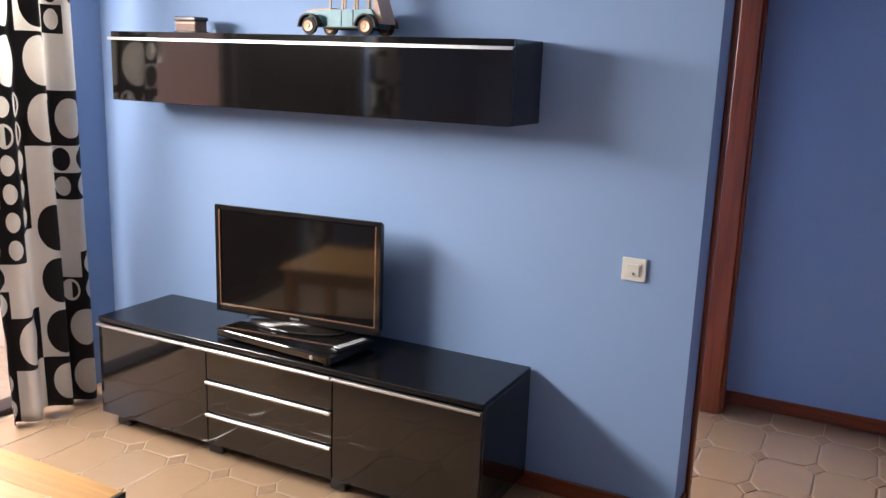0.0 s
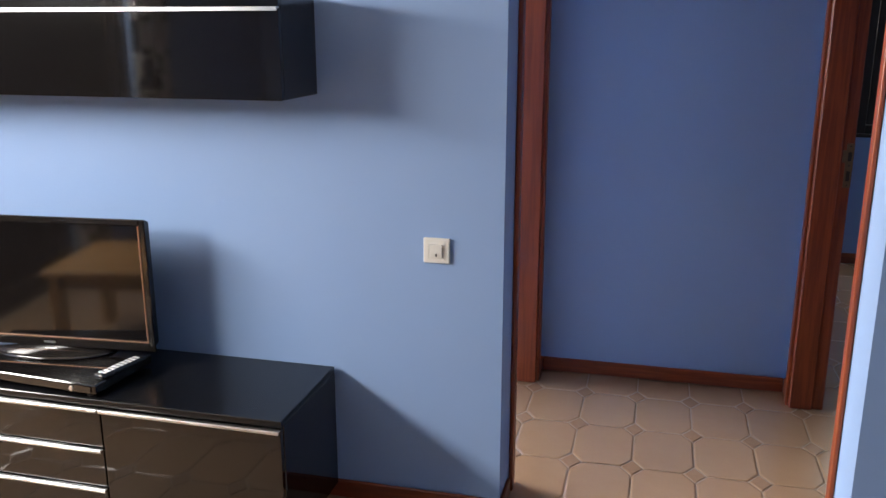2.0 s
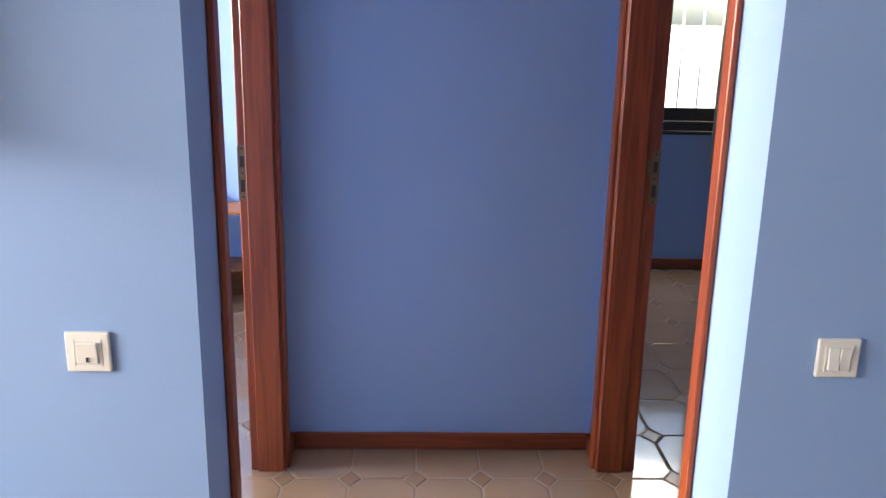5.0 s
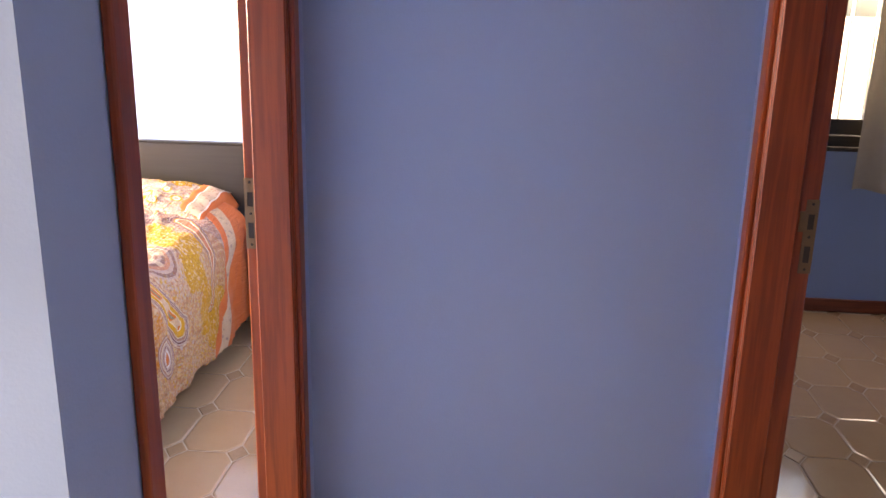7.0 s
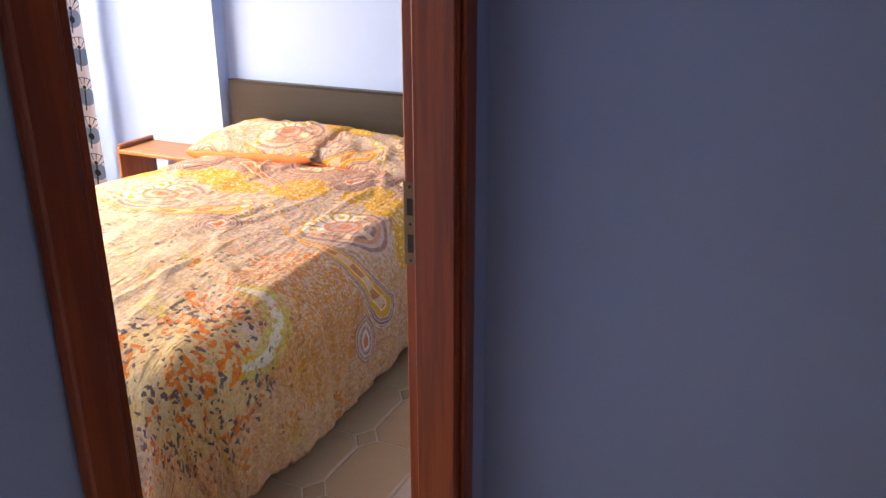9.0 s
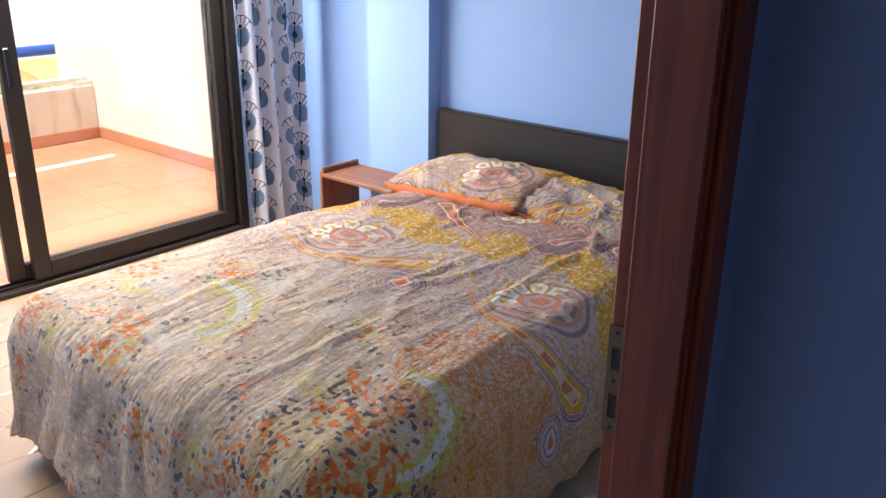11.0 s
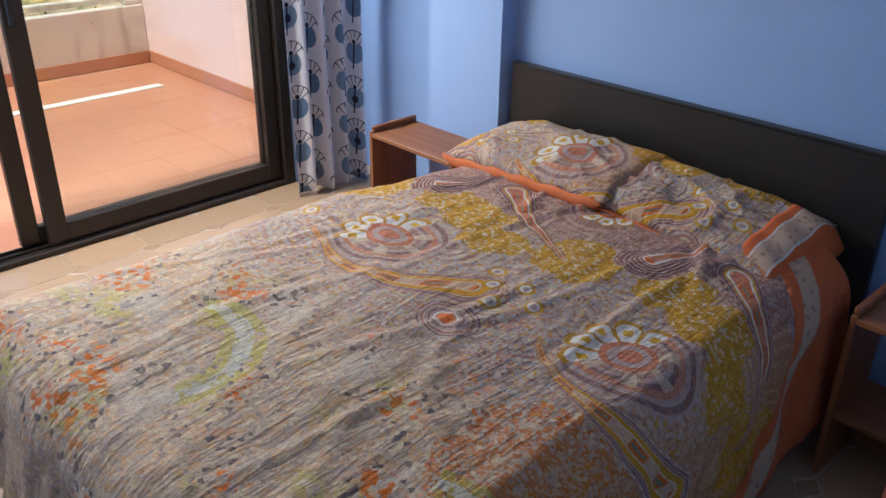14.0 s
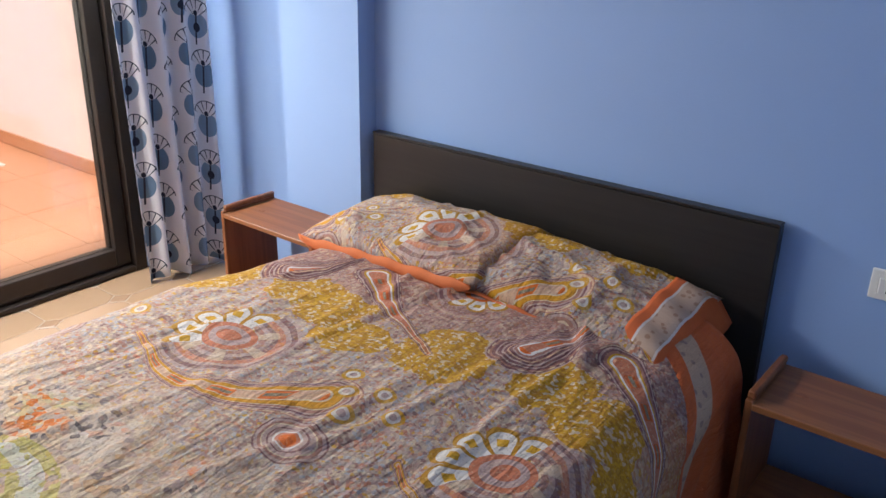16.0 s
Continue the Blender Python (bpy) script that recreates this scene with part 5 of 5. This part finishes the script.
tagged(part("trim", bm_boxes([(-6.484, TX1 - 0.012, 3.708, 3.72, -0.016, 0.075), (-6.498, -6.486, 2.15, 3.706, -0.016, 0.075), (-6.5, WIN_X - 0.22, -3.4, -3.388, -0.016, 0.075), (WIN_X - 0.222, WIN_X - 0.21, -0.36, -0.02, -0.016, 0.075)], 0.002), TERRA), "terracotta skirting tiles along the terrace walls", "skirting", kind="structure")

planter = empty("planter_box", "weathered concrete planter wall along the terrace edge", "planter")
part("front_wall", bm_box(-6.58, -6.5, 2.15, 3.719, -0.02, 0.43, bevel=0.008), PLANTER, planter)
part("back_wall", bm_box(-7.02, -6.94, 2.15, 3.719, -0.02, 0.43, bevel=0.008), PLANTER, planter)
part("end_wall", bm_box(-6.94, -6.58, 2.15, 2.23, -0.02, 0.43, bevel=0.008), PLANTER, planter)
part("soil", bm_box(-6.94, -6.58, 2.23, 3.719, 0.0, 0.38), concrete("dry_soil", (0.35, 0.26, 0.16), (0.5, 0.4, 0.27)), planter)
part("corner_cap", bm_boxes([(-6.57, -6.51, 3.58, 3.718, 0.431, 0.465), (-6.56, -6.53, 3.53, 3.69, 0.466, 0.5)], 0.004), PLANTER, planter)

LEAF = plain("dry_green_leaf", (0.16, 0.17, 0.05), 0.6, vary=0.4, scale=5)
STRAW = plain("straw", (0.55, 0.38, 0.15), 0.9, vary=0.25, scale=6)
GREEN_CANVAS = plain("green_canvas", (0.03, 0.26, 0.17), 0.8, vary=0.15, scale=8)
SAND = concrete("pale_sand_and_paving", (0.5, 0.43, 0.33), (0.62, 0.55, 0.44))


def leaf_tuft(bm, at, count, length, rng):
    """Narrow arched leaves from one point."""
    for _ in range(count):
        a = rng.uniform(0, math.tau)
        lift = rng.uniform(0.3, 1.2)
        d = Vector((math.cos(a), math.sin(a), 0))
        side = Vector((-d.y, d.x, 0))
        last = None
        ln = length * rng.uniform(0.6, 1.1)
        for k in range(5):
            f = k / 4
            c = Vector(at) + d * ln * f + Vector((0, 0, ln * (lift * f - 0.9 * f * f)))
            w = ln * 0.07 * (1 - f) + 0.001
            pair = (bm.verts.new(c - side * w), bm.verts.new(c + side * w))
            if last:
                bm.faces.new((last[0], last[1], pair[1], pair[0]))
            last = pair


def planter_plants():
    rng = random.Random(4)
    for k in range(7):
        bm = bmesh.new()
        leaf_tuft(bm, (-6.76 + rng.uniform(-0.1, 0.1), 2.35 + k * 0.18, 0.375), 26, rng.uniform(0.13, 0.22), rng)
        ob = part("plant", bm, LEAF if k % 3 else STRAW)
        tagged(ob, "small dry plant growing in the planter", "plant", "planter plants")


def railing():
    root = empty("railing", "blue enamelled steel terrace railing", "railing")
    part("top_rail", tube([(-7.15, -3.4, 0.66), (-7.15, 3.94, 0.66)], 0.045, 14), RAIL_BLUE, root)
    part("bottom_rail", tube([(-6.4, -3.4, 0.1), (-6.4, 2.06, 0.1)], 0.02, 10), RAIL_BLUE, root)
    part("middle_rail", tube([(-6.4, -3.4, 0.45), (-6.4, 2.06, 0.45)], 0.02, 10), RAIL_BLUE, root)
    for y in (2.06, 0.9, -0.3, -1.5, -2.7):
        part("post", bm_box(-6.44, -6.36, y - 0.04, y + 0.04, -0.03, 0.72, bevel=0.004), RAIL_BLUE, root)
        part("arm", tube([(-6.42, y, 0.66), (-7.15, y, 0.66)], 0.02, 8), RAIL_BLUE, root)


def parasol(label, x, y, z, radius, rise, mat, thatch):
    root = empty("parasol", label, "parasol", "beach parasols")
    part("pole", tube([(x, y, GROUND_Z), (x, y, z + rise)], 0.05, 10), LIGHT_PINE, root)
    bm = bmesh.new()
    n = 28
    prof = [(0.04, rise), (0.35, rise * 0.78), (0.7, rise * 0.42), (1.0, 0.0), (0.98, -0.12)]
    rings = []
    for q, (r, h) in enumerate(prof):
        rings.append([bm.verts.new((x + math.cos(k * math.tau / n) * r * radius * (1 + (0.03 * math.sin(k * 7.3) if thatch else 0)), y + math.sin(k * math.tau / n) * r * radius, z + h + (0.05 * math.sin(k * 3.7) if thatch and q == 4 else 0))) for k in range(n)])
    for a, b in zip(rings, rings[1:]):
        for k in range(n):
            bm.faces.new((a[k], a[(k + 1) % n], b[(k + 1) % n], b[k]))
    bm.faces.new(rings[0])
    ob = part("canopy", bm, mat, root)
    ob.modifiers.new("thickness", "SOLIDIFY").thickness = 0.06


GROUND_Z = -3.3
bm = bmesh.new()
bmesh.ops.create_circle(bm, cap_ends=True, segments=64, radius=1500, matrix=Matrix.Translation((0, 0, GROUND_Z)))
tagged(part("ground", bm, SAND), "pale sandy ground and paving below the terrace", "ground", kind="structure")
planter_plants()
railing()
parasol("straw thatched beach parasol", -16.7, 7.15, -1.5, 1.15, 0.75, STRAW, True)
parasol("straw thatched beach parasol", -16.9, 8.7, -1.45, 1.15, 0.75, STRAW, True)
parasol("green canvas beach parasol", -15.9, 8.0, -1.55, 0.62, 0.3, GREEN_CANVAS, False)


def palm(x, y, z):
    root = empty("palm_tree", "young palm with arched fronds below the terrace", "palm tree")
    rng = random.Random(8)
    pts = [(x + 0.05 * math.sin(k), y, GROUND_Z + (z - GROUND_Z) * k / 6) for k in range(7)]
    part("trunk", tube(pts, [0.16 - 0.01 * k for k in range(7)], 10), STRAW, root)
    bm = bmesh.new()
    for k in range(16):
        a = k * math.tau / 16 + rng.uniform(-0.1, 0.1)
        lift = rng.uniform(0.3, 1.1)
        d = Vector((math.cos(a), math.sin(a), 0))
        side = Vector((-d.y, d.x, 0))
        for q in range(1, 14):
            f = q / 13
            c = Vector((x, y, z)) + d * 1.1 * f + Vector((0, 0, 1.1 * (lift * f - 0.9 * f * f)))
            for sg in (-1, 1):
                tip = c + side * sg * 0.28 * (1 - f * 0.6) + d * 0.12 + Vector((0, 0, -0.08))
                v = [bm.verts.new(p) for p in (c - d * 0.015, c + d * 0.025, tip)]
                bm.faces.new(v)
    part("fronds", bm, LEAF, root)


palm(-15.5, 5.45, -1.1)


def kiosk():
    root = empty("beach_kiosk", "low flat-roofed white kiosk on the beach front", "kiosk")
    part("kiosk_wall", bm_box(-23.0, -20.5, 8.4, 14.5, GROUND_Z, -1.9, bevel=0.02), WHITE_PAINT, root)
    part("roof", bm_box(-23.3, -20.0, 8.1, 14.8, -1.9, -1.7, bevel=0.02), STRAW, root)
    for k in range(4):
        part("counter_opening", bm_box(-20.52, -20.46, 8.9 + k * 1.4, 9.9 + k * 1.4, -2.8, -2.1), GREEN_CANVAS, root)


kiosk()

# ---- floors, piece by piece ----
PX, PY = 0.2265, 0.321
DX, DY = 0.043, 0.06


def tile_mesh():
    """An eight-cornered tile: its corners are cut where the small insets lie."""
    g = 0.0022
    hx, hy = PX / 2 - g, PY / 2 - g
    cx, cy = DX * 0.98, DY * 0.98
    out = [(-hx + cx, -hy), (hx - cx, -hy), (hx, -hy + cy), (hx, hy - cy), (hx - cx, hy), (-hx + cx, hy), (-hx, hy - cy), (-hx, -hy + cy)]
    me = bpy.data.meshes.new("tile")
    e = 0.006
    top = [(x * (1 - e / abs(hx)), y * (1 - e / abs(hy)), 0.0) for x, y in out]
    rim = [(x, y, -0.0018) for x, y in out]
    low = [(x, y, -0.008) for x, y in out]
    n = 8
    faces = [tuple(range(n))] + [(i, n + i, n + (i + 1) % n, (i + 1) % n) for i in range(n)] + [(n + i, 2 * n + i, 2 * n + (i + 1) % n, n + (i + 1) % n) for i in range(n)]
    me.from_pydata(top + rim + low, [], [tuple(reversed(f)) if k else f for k, f in enumerate(faces)])
    return me


def inset_mesh():
    me = bpy.data.meshes.new("inset_tile")
    g = 0.0035
    out = [(DX - g, 0), (0, DY - g), (-DX + g, 0), (0, -DY + g)]
    top = [(x * 0.88, y * 0.88, -0.0004) for x, y in out]
    rim = [(x, y, -0.003) for x, y in out]
    low = [(x, y, -0.008) for x, y in out]
    n = 4
    faces = [tuple(range(n))] + [(i, n + i, n + (i + 1) % n, (i + 1) % n) for i in range(n)] + [(n + i, 2 * n + i, 2 * n + (i + 1) % n, n + (i + 1) % n) for i in range(n)]
    me.from_pydata(top + rim + low, [], [tuple(reversed(f)) if k else f for k, f in enumerate(faces)])
    return me


floor = tagged(part("floor", bm_boxes([(-3.8, 3.6, -4.8, 3.7, -0.2, -0.003)]), GROUT), "beige octagonal floor tiles with brown insets and pale grout", "floor", kind="structure")
tile_data, inset_data = tile_mesh(), inset_mesh()
tile_data.materials.append(TILE)
inset_data.materials.append(DOT)


def lay(x0, x1, y0, y1, ox, oy, near):
    """Tiles with inset corners at ox + i PX, oy + j PY; near(x, y) tells which are single pieces."""
    rng = random.Random(11)
    joined = {"tile": ([], []), "inset_tile": ([], [])}
    for name, data, sx, sy in (("tile", tile_data, 0.5, 0.5), ("inset_tile", inset_data, 0.0, 0.0)):
        i0, i1 = math.ceil((x0 - ox) / PX - sx), math.floor((x1 - ox) / PX - sx)
        j0, j1 = math.ceil((y0 - oy) / PY - sy), math.floor((y1 - oy) / PY - sy)
        for i in range(i0, i1 + 1):
            for j in range(j0, j1 + 1):
                x, y = ox + (i + sx) * PX, oy + (j + sy) * PY
                m = pose(x, y, rng.uniform(-0.0006, 0.0004), rng.uniform(-0.12, 0.12), rng.uniform(-0.12, 0.12), rng.uniform(-0.2, 0.2))
                if near(x, y):
                    ob = new(name, data)
                    ob.parent = floor
                    ob.matrix_basis = m
                else:
                    vs, fs = joined[name]
                    base = len(vs)
                    vs.extend(tuple(m @ v.co) for v in data.vertices)
                    fs.extend(tuple(base + k for k in p.vertices) for p in data.polygons)
    for name, (vs, fs) in joined.items():
        if vs:
            me = bpy.data.meshes.new(name)
            me.from_pydata(vs, [], fs)
            me.materials.append(data_mat[name])
            ob = new("more_tiles" if name == "tile" else "more_insets", me)
            ob.parent = floor
            ob["kind"] = "stuff"


data_mat = {"tile": TILE, "inset_tile": DOT}
OX, OY = 0.192, 0.77
lay(-0.22, 1.3, 0.0, 1.35, OX, OY, lambda x, y: True)
lay(WIN_X - 0.1, 3.4, -4.6, 0.0, -1.844, -0.524, lambda x, y: -2.75 < x < -0.9 and -1.1 < y < -0.35)
lay(-3.56, -0.17, 0.16, 3.5, -2.487, 1.175, lambda x, y: (x < -2.2 and 0.5 < y < 3.3) or (x > -0.8 and y < 3.0))
lay(HALL_R + 0.15, 3.4, 0.16, 3.68, OX, OY, lambda x, y: x < 2.6 and y > 1.6)

terrace = tagged(part("pavement", bm_boxes([(-7.2, TX1 + 0.02, -3.6, 3.94, -0.3, -0.0225), (TX1 + 0.02, WIN_X - 0.2, -3.6, -0.02, -0.3, -0.0225)]), TERRA_GROUT), "orange terracotta terrace floor with a pale drain strip", "terrace", kind="structure")
ter = bpy.data.meshes.new("terracotta_tile")
hs = 0.165 - 0.002
vs = [(x * k, y * k, z) for k, z in ((hs - 0.003, 0.0), (hs, -0.002), (hs, -0.008)) for x, y in ((-1, -1), (1, -1), (1, 1), (-1, 1))]
ter.from_pydata(vs, [], [(0, 1, 2, 3)] + [(4 * r + (i + 1) % 4, 4 * r + i, 4 * (r + 1) + i, 4 * (r + 1) + (i + 1) % 4) for r in range(2) for i in range(4)])
ter.materials.append(TERRA)
jv, jf = [], []
for i in range(13):
    for j in range(22):
        x, y = TX1 - 0.165 - i * 0.33, 3.555 - j * 0.33
        if x < -6.4:
            continue
        m = pose(x, y, -0.02 + 0.0008 * math.sin(i * 3 + j * 5), 0.1 * math.sin(i * 5 + j), 0.1 * math.cos(j * 3 + i), 0)
        if y > 0.4:
            ob = new("terracotta_tile", ter)
            ob.parent = terrace
            ob.matrix_basis = m
        elif y > -3.4:
            b = len(jv)
            jv.extend(tuple(m @ v.co) for v in ter.vertices)
            jf.extend(tuple(b + k for k in p.vertices) for p in ter.polygons)
me = bpy.data.meshes.new("more_terracotta")
me.from_pydata(jv, [], jf)
me.materials.append(TERRA)
more = new("more_terracotta", me)
more.parent = terrace
more["kind"] = "stuff"
part("drain", bm_boxes([(-5.86, -5.78, -3.38, 3.45, -0.022, -0.012)] + [(-5.855, -5.785, 3.43 - k * 0.05, 3.445 - k * 0.05, -0.0119, -0.0105) for k in range(70)]), SWITCH_WHITE, terrace, "pale slotted drain channel")
